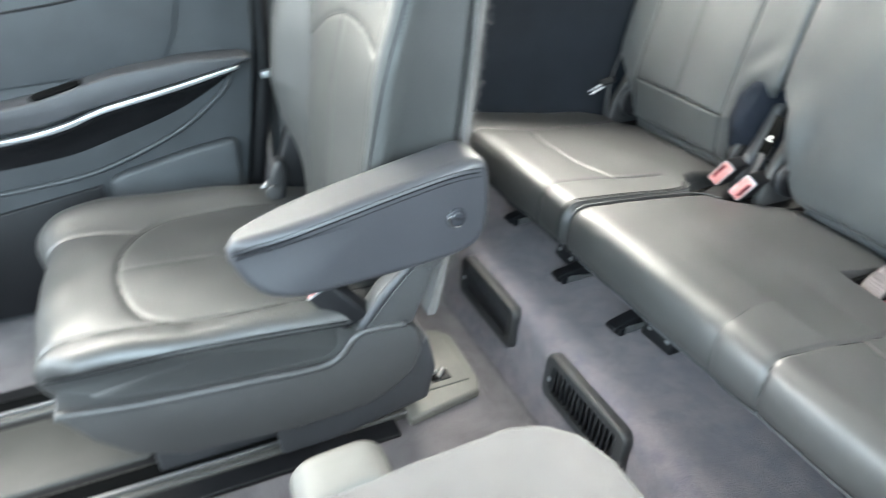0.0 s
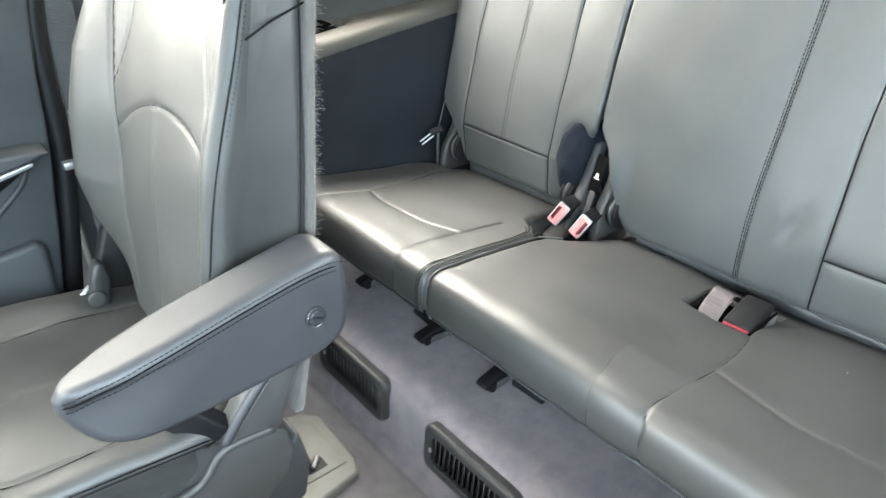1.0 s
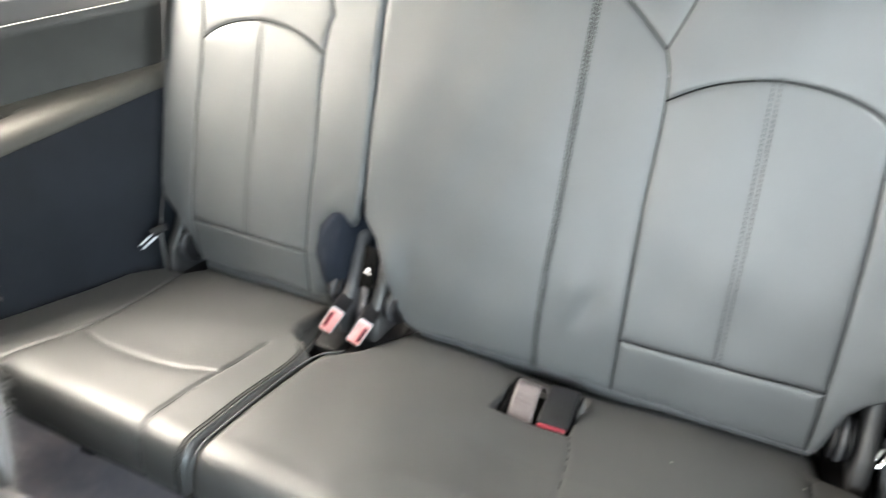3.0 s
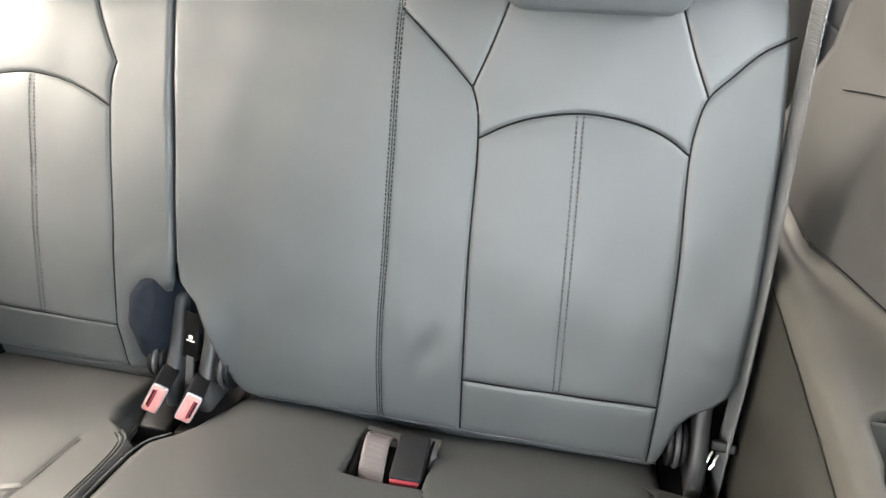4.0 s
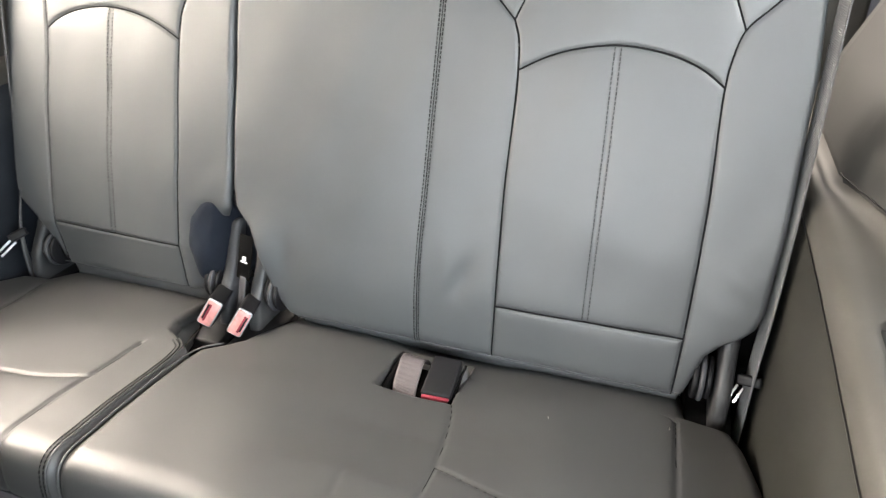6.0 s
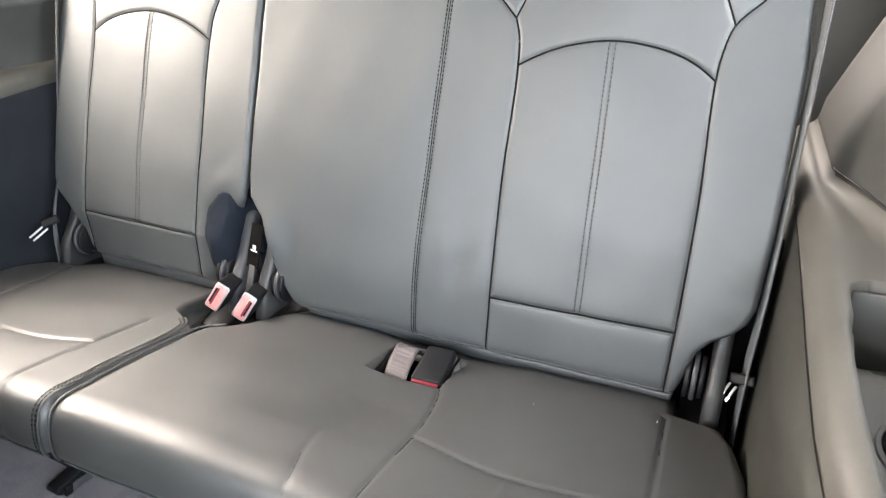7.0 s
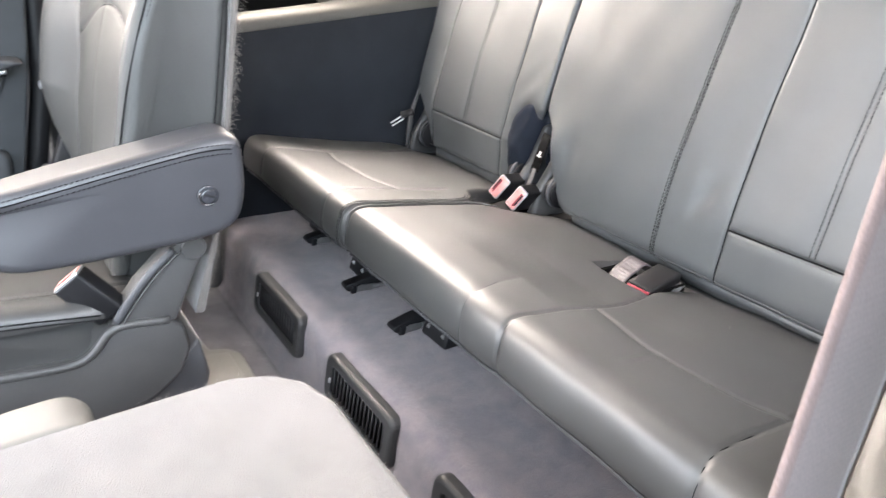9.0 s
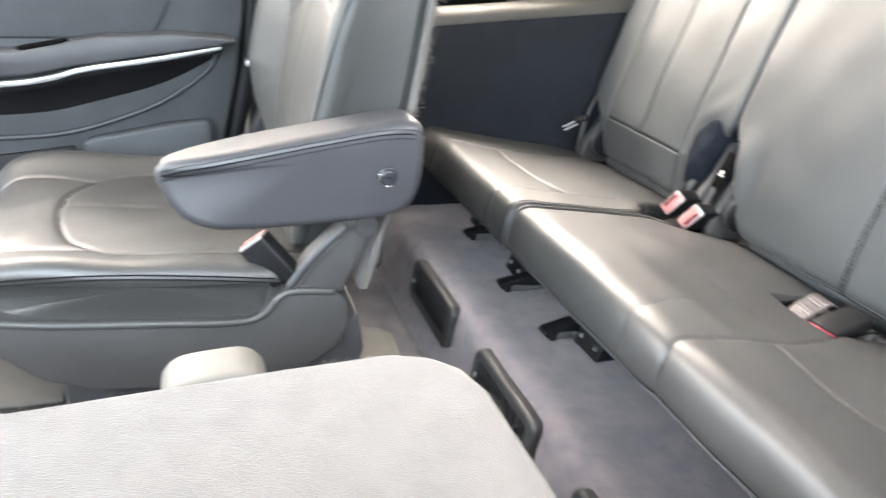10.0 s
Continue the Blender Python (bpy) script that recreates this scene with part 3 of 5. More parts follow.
def far_door():
    t = thing("door_1", "slate-grey rear passenger door lining with armrest and silver strip", "door", kind="structure")
    y = 1.30
    panel = [(-0.72, 0.04), (0.25, 0.04), (0.285, 0.20), (0.312, 0.33), (0.334, 0.45), (0.344, 0.52), (0.352, 0.60), (0.372, 0.72), (0.39, 0.82), (-0.72, 0.82)]
    part("door_panel", prism_bm(panel, 1, y, y + 0.09, 0.006, 3), DOOR_GREY, t)
    ins = [(-0.70, 0.455), (0.16, 0.485), (0.19, 0.50), (0.215, 0.545), (0.228, 0.60), (0.232, 0.66), (0.205, 0.705), (-0.70, 0.715)]
    part("upper_insert", prism_bm(ins, 1, y - 0.008, y + 0.006, 0.005, 3), DOOR_GREY, t, "padded upper door insert")
    tube("insert_seam", catmull([(-0.70, y - 0.0085, 0.575), (0.0, y - 0.0085, 0.60), (0.225, y - 0.0085, 0.632)], 0.03), 0.0022, BLACK_PLASTIC, t, sides=5)
    # armrest, with a lower shelf and finger grip before it
    rest = [(-0.72, 0.40), (-0.09, 0.418), (-0.02, 0.424), (0.045, 0.440), (0.18, 0.464), (0.300, 0.486), (0.330, 0.494), (0.315, 0.500), (0.22, 0.503), (0.10, 0.494), (0.04, 0.480), (-0.02, 0.466), (-0.12, 0.455), (-0.72, 0.44)]
    part("armrest", prism_bm(rest, 1, y - 0.056, y + 0.01, 0.008, 3), DARK_PLASTIC, t, "padded charcoal door armrest")
    # The finger recess is a black slab; its shade is only painted.
    grip = rounded_rect(0.082, 0.032, 0.015)
    part("grip_cup", turned(prism_bm(grip, 2, -0.006, 0.003, 0.002), pose(0.010, y - 0.036, 0.4745, 0, -12, 0)), DEEP_BLACK, t, "black slab standing in for the finger recess's shade")
    top = catmull([(-0.72, 0.392), (-0.09, 0.411), (-0.01, 0.420), (0.025, 0.428), (0.065, 0.441), (0.18, 0.462), (0.302, 0.486)], 0.012)
    strip = [tuple(q) for q in top] + [(q[0], q[1] - 0.0095 + 0.003 * max(0, (q[0] - 0.2) / 0.1)) for q in top[::-1]]
    part("silver_strip", prism_bm(strip, 1, y - 0.060, y - 0.046, 0.0015), SATIN, t, "satin silver trim strip")
    # hollow below the armrest, running from its front edge back to the lip
    lip = catmull([(-0.72, 0.262), (-0.132, 0.298), (0.0, 0.306), (0.065, 0.320), (0.19, 0.368), (0.255, 0.412), (0.287, 0.443), (0.300, 0.476)], 0.02)
    rows = []
    for q in lip:
        zt = float(np.interp(q[0], top[:, 0], top[:, 1])) - 0.012
        rows.append([(q[0], y - 0.050 + 0.062 * math.sin(u * math.pi * 0.5) ** 0.8 - 0.012 * u ** 4, zt + (q[1] - zt) * u) for u in np.linspace(0, 1, 9)])
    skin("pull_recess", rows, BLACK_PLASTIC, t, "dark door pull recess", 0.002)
    tube("recess_lip", [(q[0], y - 0.002, q[1]) for q in lip], 0.005, DOOR_GREY, t)
    low = [(0.05, 0.05), (0.268, 0.05), (0.276, 0.20), (0.286, 0.325), (0.275, 0.341), (0.20, 0.332), (0.07, 0.306), (0.05, 0.296)]
    part("map_pocket", prism_bm(low, 1, y - 0.022, y + 0.004, 0.010, 4), DOOR_GREY, t, "lower door pocket")
    grille = [(-0.60, 0.05), (0.035, 0.05), (0.035, 0.285), (-0.14, 0.262), (-0.60, 0.23)]
    part("speaker_grille", prism_bm(grille, 1, y - 0.006, y + 0.004, 0.004), BLACK_PLASTIC, t, "dark speaker grille")
    return t


far_door()
seal = thing("door_seal", "black rubber door seal along the pillar", "seal", kind="structure")
tube("seal", catmull([(0.268, 1.335, 0.05), (0.310, 1.335, 0.22), (0.340, 1.335, 0.36), (0.358, 1.335, 0.46), (0.364, 1.335, 0.56), (0.372, 1.335, 0.66), (0.40, 1.34, 0.80), (0.45, 1.36, 1.15)], 0.03), 0.019, BLACK_PLASTIC, seal)
striker = thing("door_striker", "small white door striker plate on the pillar", "striker")
part("plate", box_bm((0.350, 1.300, 0.440), (0.372, 1.318, 0.453), 0.002), SATIN, striker)
part("lip", box_bm((0.376, 1.304, 0.443), (0.384, 1.330, 0.453), 0.001), STEEL, striker)
lap = thing("far_belt", "grey webbing belt hanging by the far door pillar", "seat belt")
part("webbing", strap_mesh("webbing", catmull([(0.44, 1.345, 1.12), (0.425, 1.342, 0.85), (0.41, 1.340, 0.60), (0.40, 1.338, 0.30), (0.40, 1.338, 0.10)], 0.04), (1, 0, 0), 0.047, 0.002, WEB), WEB, lap)
part("anchor", box_bm((0.378, 1.328, 0.04), (0.422, 1.350, 0.11), 0.004), STEEL, lap)
part("guide_knob", turned(cyl_bm(0.010, 0.02, 0.003, 18), pose(0.395, 1.330, 0.525, 90)), PLASTIC, lap, "grey guide knob")

# ---- the rear bench ----
TILT_S, TILT_C = 0.2639, 0.9646


def face_point(s, off):
    return (1.10 + TILT_S * s - TILT_C * off, 0.385 + TILT_C * s + TILT_S * off)


BACK_FRONT = [face_point(s, o) for s, o in ((-0.112, -0.030), (-0.104, -0.010), (-0.088, 0.0), (-0.04, 0.001), (0.05, 0.002), (0.20, 0.003), (0.35, 0.002), (0.45, 0.0), (0.485, -0.006), (0.505, -0.022), (0.510, -0.045))]
BACK_HID = [face_point(s, o) for s, o in ((0.50, -0.085), (0.45, -0.10), (0.10, -0.105), (-0.07, -0.10), (-0.105, -0.07))]


def along(pts):
    zs, ys = [p[0] for p in pts], [p[1] for p in pts]
    return lambda x, z: np.interp(z, zs, ys)


# seams of the near backrest as (y, z)
S_INNER = [(0.404, 0.742), (0.396, 0.720), (0.392, 0.684), (0.392, 0.536), (0.388, 0.379), (0.388, 0.284)]
S_OUTER = [(0.054, 0.815), (0.085, 0.798), (0.112, 0.772), (0.135, 0.747), (0.143, 0.719), (0.146, 0.684), (0.140, 0.544), (0.140, 0.383), (0.142, 0.29)]
S_UP_A = [(0.404, 0.742), (0.440, 0.776), (0.470, 0.802), (0.499, 0.826)]
S_UP_B = [(0.404, 0.742), (0.385, 0.790), (0.360, 0.860)]
S_UP_C = [(0.135, 0.747), (0.155, 0.790), (0.184, 0.860)]
S_ARC = [(0.392, 0.684), (0.362, 0.700), (0.329, 0.712), (0.276, 0.721), (0.235, 0.719), (0.200, 0.712), (0.170, 0.700), (0.146, 0.684)]
S_BOTTOM = [(0.388, 0.379), (0.140, 0.383)]
D_MID = [(0.273, 0.719), (0.268, 0.550), (0.265, 0.384)]
D_CENTRE = [(0.499, 0.852), (0.501, 0.561), (0.503, 0.406), (0.500, 0.29)]


def backrest(parent, wide):
    if wide:
        lo = along([(0.28, 0.132), (0.306, 0.128), (0.34, 0.118), (0.365, 0.110), (0.382, 0.095), (0.395, 0.074), (0.410, 0.060), (0.43, 0.053), (0.52, 0.049), (0.70, 0.050), (0.80, 0.058), (0.88, 0.072)])
        hi = along([(0.28, 0.700), (0.295, 0.709), (0.338, 0.738), (0.40, 0.762), (0.43, 0.776), (0.445, 0.791), (0.458, 0.801), (0.49, 0.8055), (0.88, 0.8065)])
    else:
        lo = along([(0.28, 0.847), (0.32, 0.850), (0.355, 0.856), (0.385, 0.855), (0.41, 0.848), (0.428, 0.834), (0.440, 0.822), (0.452, 0.814), (0.50, 0.810), (0.88, 0.810)])
        hi = along([(0.28, 2 * MID - 0.132), (0.306, 2 * MID - 0.128), (0.34, 2 * MID - 0.118), (0.382, 2 * MID - 0.095), (0.41, 2 * MID - 0.060), (0.43, 2 * MID - 0.053), (0.70, 2 * MID - 0.05), (0.88, 2 * MID - 0.072)])
    pad = Pad(BACK_FRONT, BACK_HID, lo, hi, r=0.008, step=0.0024)
    top = int(np.argmax(pad.prof[:pad.n, 1]))

    def conv(line):
        return [(float(np.interp(z, pad.prof[:top, 1], pad.s[:top])), y if wide else 2 * MID + 0.010 - y) for y, z in line]
    seams = [conv(q) for q in (S_INNER, S_OUTER, S_UP_B, S_UP_C, S_ARC, S_BOTTOM) + ((S_UP_A,) if wide else ())]
    soft = [conv(D_MID)] + ([conv(D_CENTRE)] if wide else [])
    fine = [catmull(q, 0.008) for q in seams]
    pad.seams, pad.soft = fine, [catmull(q, 0.02) for q in soft]
    s0, sb = (float(np.interp(z, pad.prof[:top, 1], pad.s[:top])) for z in (0.41, 0.381))

    def shape(s, y):
        out = 0.006 * np.sin(np.clip((s - 0.02) / 0.56, 0, 1) * np.pi)
        yy = y if wide else 2 * MID - y
        out = out - (1.3 * np.clip(sb + 0.02 - s, 0, 0.14) ** 2 if wide else 0.32 * np.clip(sb - s, 0, 0.12))
        out = out + 0.004 * np.exp(-((yy - 0.268) / 0.09) ** 2) * np.clip((s - 0.1) * 8, 0, 1)
        if wide:
            out = out - 0.0045 * np.exp(-((y - 0.437 + 0.35 * (s - s0)) / 0.016) ** 2 - ((s - s0) / 0.035) ** 2)
            out = out + 0.002 * np.exp(-((y - 0.462) / 0.016) ** 2 - ((s - s0 - 0.01) / 0.045) ** 2)
            out = out + 0.0009 * np.sin((s - 0.5 * y) * 120) * np.exp(-((y - 0.085) / 0.03) ** 2 - ((s - s0 - 0.05) / 0.05) ** 2)
            out = out + 0.007 * np.exp(-((y - 0.755) / 0.025) ** 2 - ((s - s0 + 0.01) / 0.05) ** 2) - 0.004 * np.exp(-((y - 0.715) / 0.02) ** 2 - ((s - s0 + 0.02) / 0.04) ** 2)
        else:
            out = out - 0.026 * np.clip((0.898 - y) / 0.045, 0, 1) ** 1.7 * np.exp(-np.clip((s - s0 - 0.005) / 0.03, 0, 9) ** 2)
            out = out + 0.0009 * np.sin((y * 1.0 + s) * 95) * np.exp(-((y - 0.86) / 0.04) ** 2 - ((s - s0 - 0.06) / 0.06) ** 2)
        out = out + 0.0012 * np.sin(s * 33 + y * 21) * np.sin(y * 38 - s * 9)
        return out
    pad.shape = shape
    b = part("backrest", pad.mesh("backrest", LEATHER), LEATHER, parent, "grey leather backrest with sewn panels")
    seam_parts(pad, b, seams)
    for line in soft:
        w = 0.0034 if line is soft[-1] and wide else 0.0038
        stitch_part(pad, b, line, (-w, w), STITCH if w < 0.0036 else SOFT_STITCH)
        if w < 0.0036:
            seam_parts(pad, b, [line], r=0.0007, out=0.0002)
    foot = [(0.130, 0.303), (0.25, 0.301), (0.40, 0.299), (0.55, 0.298), (0.70, 0.294)] if wide else [(0.132, 0.303), (0.26, 0.300), (0.395, 0.302)]
    seam_parts(pad, b, [conv(foot)], r=0.0012, out=0.0004, mat=DARK_PLASTIC, name="hem")
    return pad


CUSH_FRONT = [(1.135, 0.268), (1.10, 0.2785), (1.06, 0.289), (1.0, 0.300), (0.90, 0.314), (0.84, 0.323), (0.79, 0.332), (0.75, 0.3385), (0.724, 0.3425), (0.708, 0.3415), (0.697, 0.335), (0.690, 0.322), (0.686, 0.303), (0.686, 0.286), (0.691, 0.275), (0.704, 0.268)]
CUSH_HID = [(0.80, 0.248), (1.0, 0.222), (1.12, 0.225), (1.14, 0.25)]


def cushion(parent, wide):
    def by_x(pts):
        xs, ys = [p[0] for p in pts], [p[1] for p in pts]
        return lambda x, z: np.interp(x, xs, ys)
    if wide:
        lo = by_x([(0.69, 0.036), (0.80, 0.032), (0.95, 0.036), (1.02, 0.050), (1.05, 0.062), (1.06, 0.118), (1.11, 0.122)])
        hi = by_x([(0.69, 0.767), (0.72, 0.772), (0.80, 0.782), (0.93, 0.790), (0.962, 0.787), (0.985, 0.765), (1.01, 0.747), (1.07, 0.728), (1.11, 0.722)])
    else:
        lo = by_x([(0.69, 0.771), (0.72, 0.776), (0.80, 0.786), (0.93, 0.795), (0.958, 0.799), (0.975, 0.822), (0.990, 0.848), (1.02, 0.862), (1.11, 0.87)])
        hi = by_x([(0.69, 1.235), (1.0, 1.235), (1.05, 1.215), (1.06, 1.17), (1.11, 1.165)])
    pad = Pad(CUSH_FRONT, CUSH_HID, lo, hi, r=0.016, crease=0.85)
    crest = int(np.argmin(np.abs(pad.prof[:pad.n, 0] - 0.712) + 9 * (pad.prof[:pad.n, 1] < 0.31)))

    def conv(line):
        out = []
        for v, y in line:
            if v > 0:
                s = float(np.interp(-v, -pad.prof[:crest, 0], pad.s[:crest]))
            else:
                s = float(pad.s[crest] - v)
            out.append((s, y))
        return out
    if wide:
        seams = [[(0.99, 0.414), (0.964, 0.405), (0.857, 0.389), (0.757, 0.386), (0.72, 0.385), (-0.03, 0.379), (-0.082, 0.375)],
                 [(0.853, 0.389), (0.837, 0.345), (0.826, 0.305), (0.820, 0.26), (0.826, 0.205), (0.840, 0.16), (0.856, 0.129)],
                 [(1.05, 0.132), (0.95, 0.130), (0.85, 0.128), (0.73, 0.122), (-0.03, 0.115), (-0.082, 0.112)]]
        soft = [[(0.80, 0.478), (0.76, 0.471), (0.72, 0.458), (-0.05, 0.450), (-0.082, 0.447)]]
    else:
        seams = [[(0.945, 0.869), (0.845, 0.866), (0.723, 0.857), (-0.03, 0.846), (-0.082, 0.842)],
                 [(0.845, 0.866), (0.822, 0.92), (0.811, 0.985), (0.812, 1.05), (0.824, 1.112)],
                 [(1.045, 1.158), (0.93, 1.130), (0.822, 1.115), (0.72, 1.122), (-0.06, 1.125)]]
        soft = []
    seams = [conv(q) for q in seams]
    soft = [conv(q) for q in soft]
    pad.seams, pad.soft = [catmull(q, 0.008) for q in seams], [catmull(q, 0.02) for q in soft]
    sa, sb = conv([(1.058, 0)])[0][0], conv([(0.985, 0)])[0][0]

    def shape(s, y):
        out = 0.0012 * np.sin(s * 27 + y * 17) * np.sin(y * 31 - s * 11)
        if wide:
            q = np.minimum(np.minimum(s - sa + 0.04, sb - s), np.minimum(y - 0.413, 0.521 - y))
            out = out - 0.034 * np.clip(q / 0.007, 0, 1) ** 0.7
            out = out + 0.004 * np.exp(-((y - 0.255) / 0.09) ** 2 - ((s - 0.24) / 0.12) ** 2) + 0.004 * np.exp(-((y - 0.63) / 0.09) ** 2 - ((s - 0.24) / 0.14) ** 2)
            back = np.clip((conv([(0.80, 0)])[0][0] - s) / 0.10, 0, 1)
            out = out - 0.011 * back * np.exp(-((y - 0.45) / 0.11) ** 2)
            g = s - conv([(0.76, 0)])[0][0]
            out = out + 0.0012 * np.exp(-((y - 0.250 - 0.04 * s) / 0.0035) ** 2 - ((g + 0.03) / 0.03) ** 2)
        else:
            out = out + 0.004 * np.exp(-((y - 0.99) / 0.08) ** 2 - ((s - 0.21) / 0.12) ** 2)
        return out
    pad.shape = shape
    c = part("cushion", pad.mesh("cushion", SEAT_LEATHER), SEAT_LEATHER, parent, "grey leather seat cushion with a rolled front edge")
    seam_parts(pad, c, seams, r=0.0007, out=0.0003)
    if wide:
        seam_parts(pad, c, [conv([(0.757, 0.471), (0.72, 0.458), (-0.05, 0.450), (-0.082, 0.448)])], r=0.0004, out=0.0001, mat=STITCH)
        edge = conv([(0.985, 0.760), (0.955, 0.783), (0.80, 0.777), (0.72, 0.766), (-0.04, 0.760), (-0.082, 0.757)])
    else:
        edge = conv([(0.972, 0.826), (0.955, 0.808), (0.80, 0.792), (0.72, 0.782), (-0.04, 0.777), (-0.082, 0.775)])
        stitch_part(pad, c, edge, (0.004, 0.009))
    ends = (0.045, 0.752) if wide else (0.785, 1.22)
    seam_parts(pad, c, [[(float(pad.s[-1]) - 0.012, y) for y in np.linspace(*ends, 30)]], r=0.0024, out=0.0006, mat=DARK_PLASTIC, name="front_hem")
    seam_parts(pad, c, [[(float(pad.s[-1]) - 0.021, y) for y in np.linspace(*ends, 30)]], r=0.0009, out=0.0, name="front_seam")
    seam_parts(pad, c, [edge], r=0.0014, out=0.0006, mat=SEAT_LEATHER, name="piping")
    return pad


def headrest(parent, y):
    prof = [(1.215, 0.832), (1.190, 0.836), (1.178, 0.88), (1.192, 0.98), (1.215, 1.02), (1.24, 1.027)]
    pad = Pad(prof, [(1.285, 1.0), (1.29, 0.92), (1.275, 0.85), (1.245, 0.832)], lambda x, z: y - 0.105 + 0 * x, lambda x, z: y + 0.105 + 0 * x, r=0.03, step=0.008)
    h = part("headrest", pad.mesh("headrest", LEATHER), LEATHER, parent, "grey leather headrest")
    for w in (-0.05, 0.05):
        tube("headrest_post", [(1.25, y + w, 0.80), (1.246, y + w, 0.88)], 0.006, CHROME, h)


def hinge(parent, y, side, mat):
    """The hinge at a backrest's lower corner: a ribbed hub beside the cover and a moulded shell."""
    a, b = y + side * 0.028, y + side * 0.050
    prof = [(1.066, 0.262), (1.150, 0.262), (1.168, 0.37), (1.156, 0.425), (1.132, 0.424), (1.108, 0.365), (1.078, 0.320)]
    h = part("hinge_cover", prism_bm(prof, 1, min(a, b), max(a, b), 0.008, 3), mat, parent, "plastic hinge cover")
    for k, r in ((0, 0.031), (1, 0.033), (2, 0.029)):
        part("hub_ring", turned(cyl_bm(r, 0.0065, 0.0022, 28), pose(1.112, y + side * (0.004 + k * 0.0085), 0.322, 90, 0, 0)), DARK_PLASTIC if k % 2 else BLACK_PLASTIC, h)
    # Black box added under the hinge to make the gap read as shade.
    part("gap_dark_box", box_bm((1.02, min(y, y + side * 0.06), STEP - 0.002), (1.17, max(y, y + side * 0.06), 0.268), 0.004), BLACK_PLASTIC, parent, "added black box that keeps the seat gap dark")


def rear_seat(wide):
    t = thing("bench_seat", "wide two-place grey leather bench seat section" if wide else "narrow single grey leather bench seat section", "car seat", "rear bench seats", at=(0.95, 0.42 if wide else 1.02, STEP))
    cushion(t, wide)
    backrest(t, wide)
    headrest(t, 0.27 if wide else 2 * MID - 0.27)
    if wide:
        hinge(t, 0.120, -1, VENT_GREY)
        hinge(t, 0.728, 1, PLASTIC)
    else:
        hinge(t, 2 * MID - 0.120, 1, VENT_GREY)
        hinge(t, 0.860, -1, DARK_PLASTIC)
    # Black box added below the cushion so the gaps stay dark.
    part("gap_dark_box", box_bm((0.93, 0.06 if wide else 0.80, STEP - 0.003), (1.14, 0.79 if wide else 1.20, 0.235), 0.004), BLACK_PLASTIC, t, "added black box that keeps the seat gap dark")
    fa, fb = (0.034, 0.165) if wide else (2 * MID - 0.165, 2 * MID - 0.034)
    # Black plate added where only shadow shows behind the hinge.
    part("hinge_shade_plate", box_bm((1.172, fa, STEP - 0.002), (1.186, fb, 0.50), 0.003), DEEP_BLACK, t, "added black plate standing in for shade behind the hinge")
    y0, y1 = (0.07, 0.70) if wide else (0.85, 1.17)
    for y in (y0 + 0.06, y1 - 0.06):
        part("seat_leg", prism_bm([(0.80, STEP - 0.004), (1.08, STEP - 0.004), (1.08, 0.232), (0.80, 0.254)], 1, y - 0.02, y + 0.02, 0.004), BLACK_PLASTIC, t, "black seat mounting leg")
    return t


bench = rear_seat(True)
rear_seat(False)
rng = random.Random(21)
for x, y in ((0.985, 0.285), (0.93, 0.25), (1.02, 0.14)):
    z = float(np.interp(x, [0.80, 0.90, 1.0, 1.06], [0.3265, 0.3165, 0.3055, 0.2985])) + 0.004
    part("lint", turned(box_bm((-0.0006, -0.0003, -0.008), (0.0006, 0.0003, -0.0042), 0.0001), pose(x, y, z, 0, 0, rng.uniform(0, 180))), SCRATCH, bench)


# ---- buckles, belts and clips of the bench ----


def facing(centre, out, long_way):
    """A pose whose z runs along out and whose x runs as nearly as can be along long_way, at centre."""
    z = Vector(out).normalized()
    x = Vector(long_way)
    x = (x - x.dot(z) * z).normalized()
    y = z.cross(x)
    return Matrix(((x.x, y.x, z.x, centre[0]), (x.y, y.y, z.y, centre[1]), (x.z, y.z, z.z, centre[2]), (0, 0, 0, 1)))


def buckle(name, face, slot_side, button, label, long=0.062, group="seat belt buckles"):
    """A belt buckle: a black body that ends in a framed face with a push button and a slot. face: the pose of that face."""
    t = tagged(new(name), label, "buckle", group)
    t.matrix_world = face
    w, h = 0.046, 0.025

    def add(nm, bm, mat, parent, lab=""):
        me = bpy.data.meshes.new(nm)
        bmesh.ops.recalc_face_normals(bm, faces=bm.faces)
        bm.to_mesh(me)
        bm.free()
        me.materials.append(mat)
        ob = new(nm, me)
        ob.parent = parent
        return tagged(ob, lab) if lab else ob
    body = add("body", box_bm((-w / 2, -h / 2, -long), (w / 2, h / 2, -0.001), 0.004, 3), BLACK_PLASTIC, t)
    k = slot_side
    add("rim", prism_bm([(x, y) for x, y in rounded_rect(w - 0.002, h - 0.002, 0.004)], 2, -0.003, 0.0005, 0.0008), SATIN, body, "worn bright rim")
    add("button", prism_bm([(x, y) for x, y in rounded_rect(w - 0.006, h - 0.006, 0.003)], 2, -0.002, 0.0022, 0.001), button, body, "red push button")
    add("slot", box_bm((-w / 2 + 0.009, k * 0.0065 - 0.0014, 0.0), (w / 2 - 0.011, k * 0.0065 + 0.0014, 0.0027)), BLACK_PLASTIC, body, "dark tongue slot")
    add("slot_lip", box_bm((-w / 2 + 0.008, k * 0.0036 - 0.0018, 0.0), (w / 2 - 0.008, k * 0.0036 + 0.0018, 0.0026), 0.0006), RED, body)
    add("stalk", box_bm((-0.010, -0.006, -long - 0.02), (0.010, 0.006, -long + 0.004), 0.003), BLACK_PLASTIC, t)
    return t


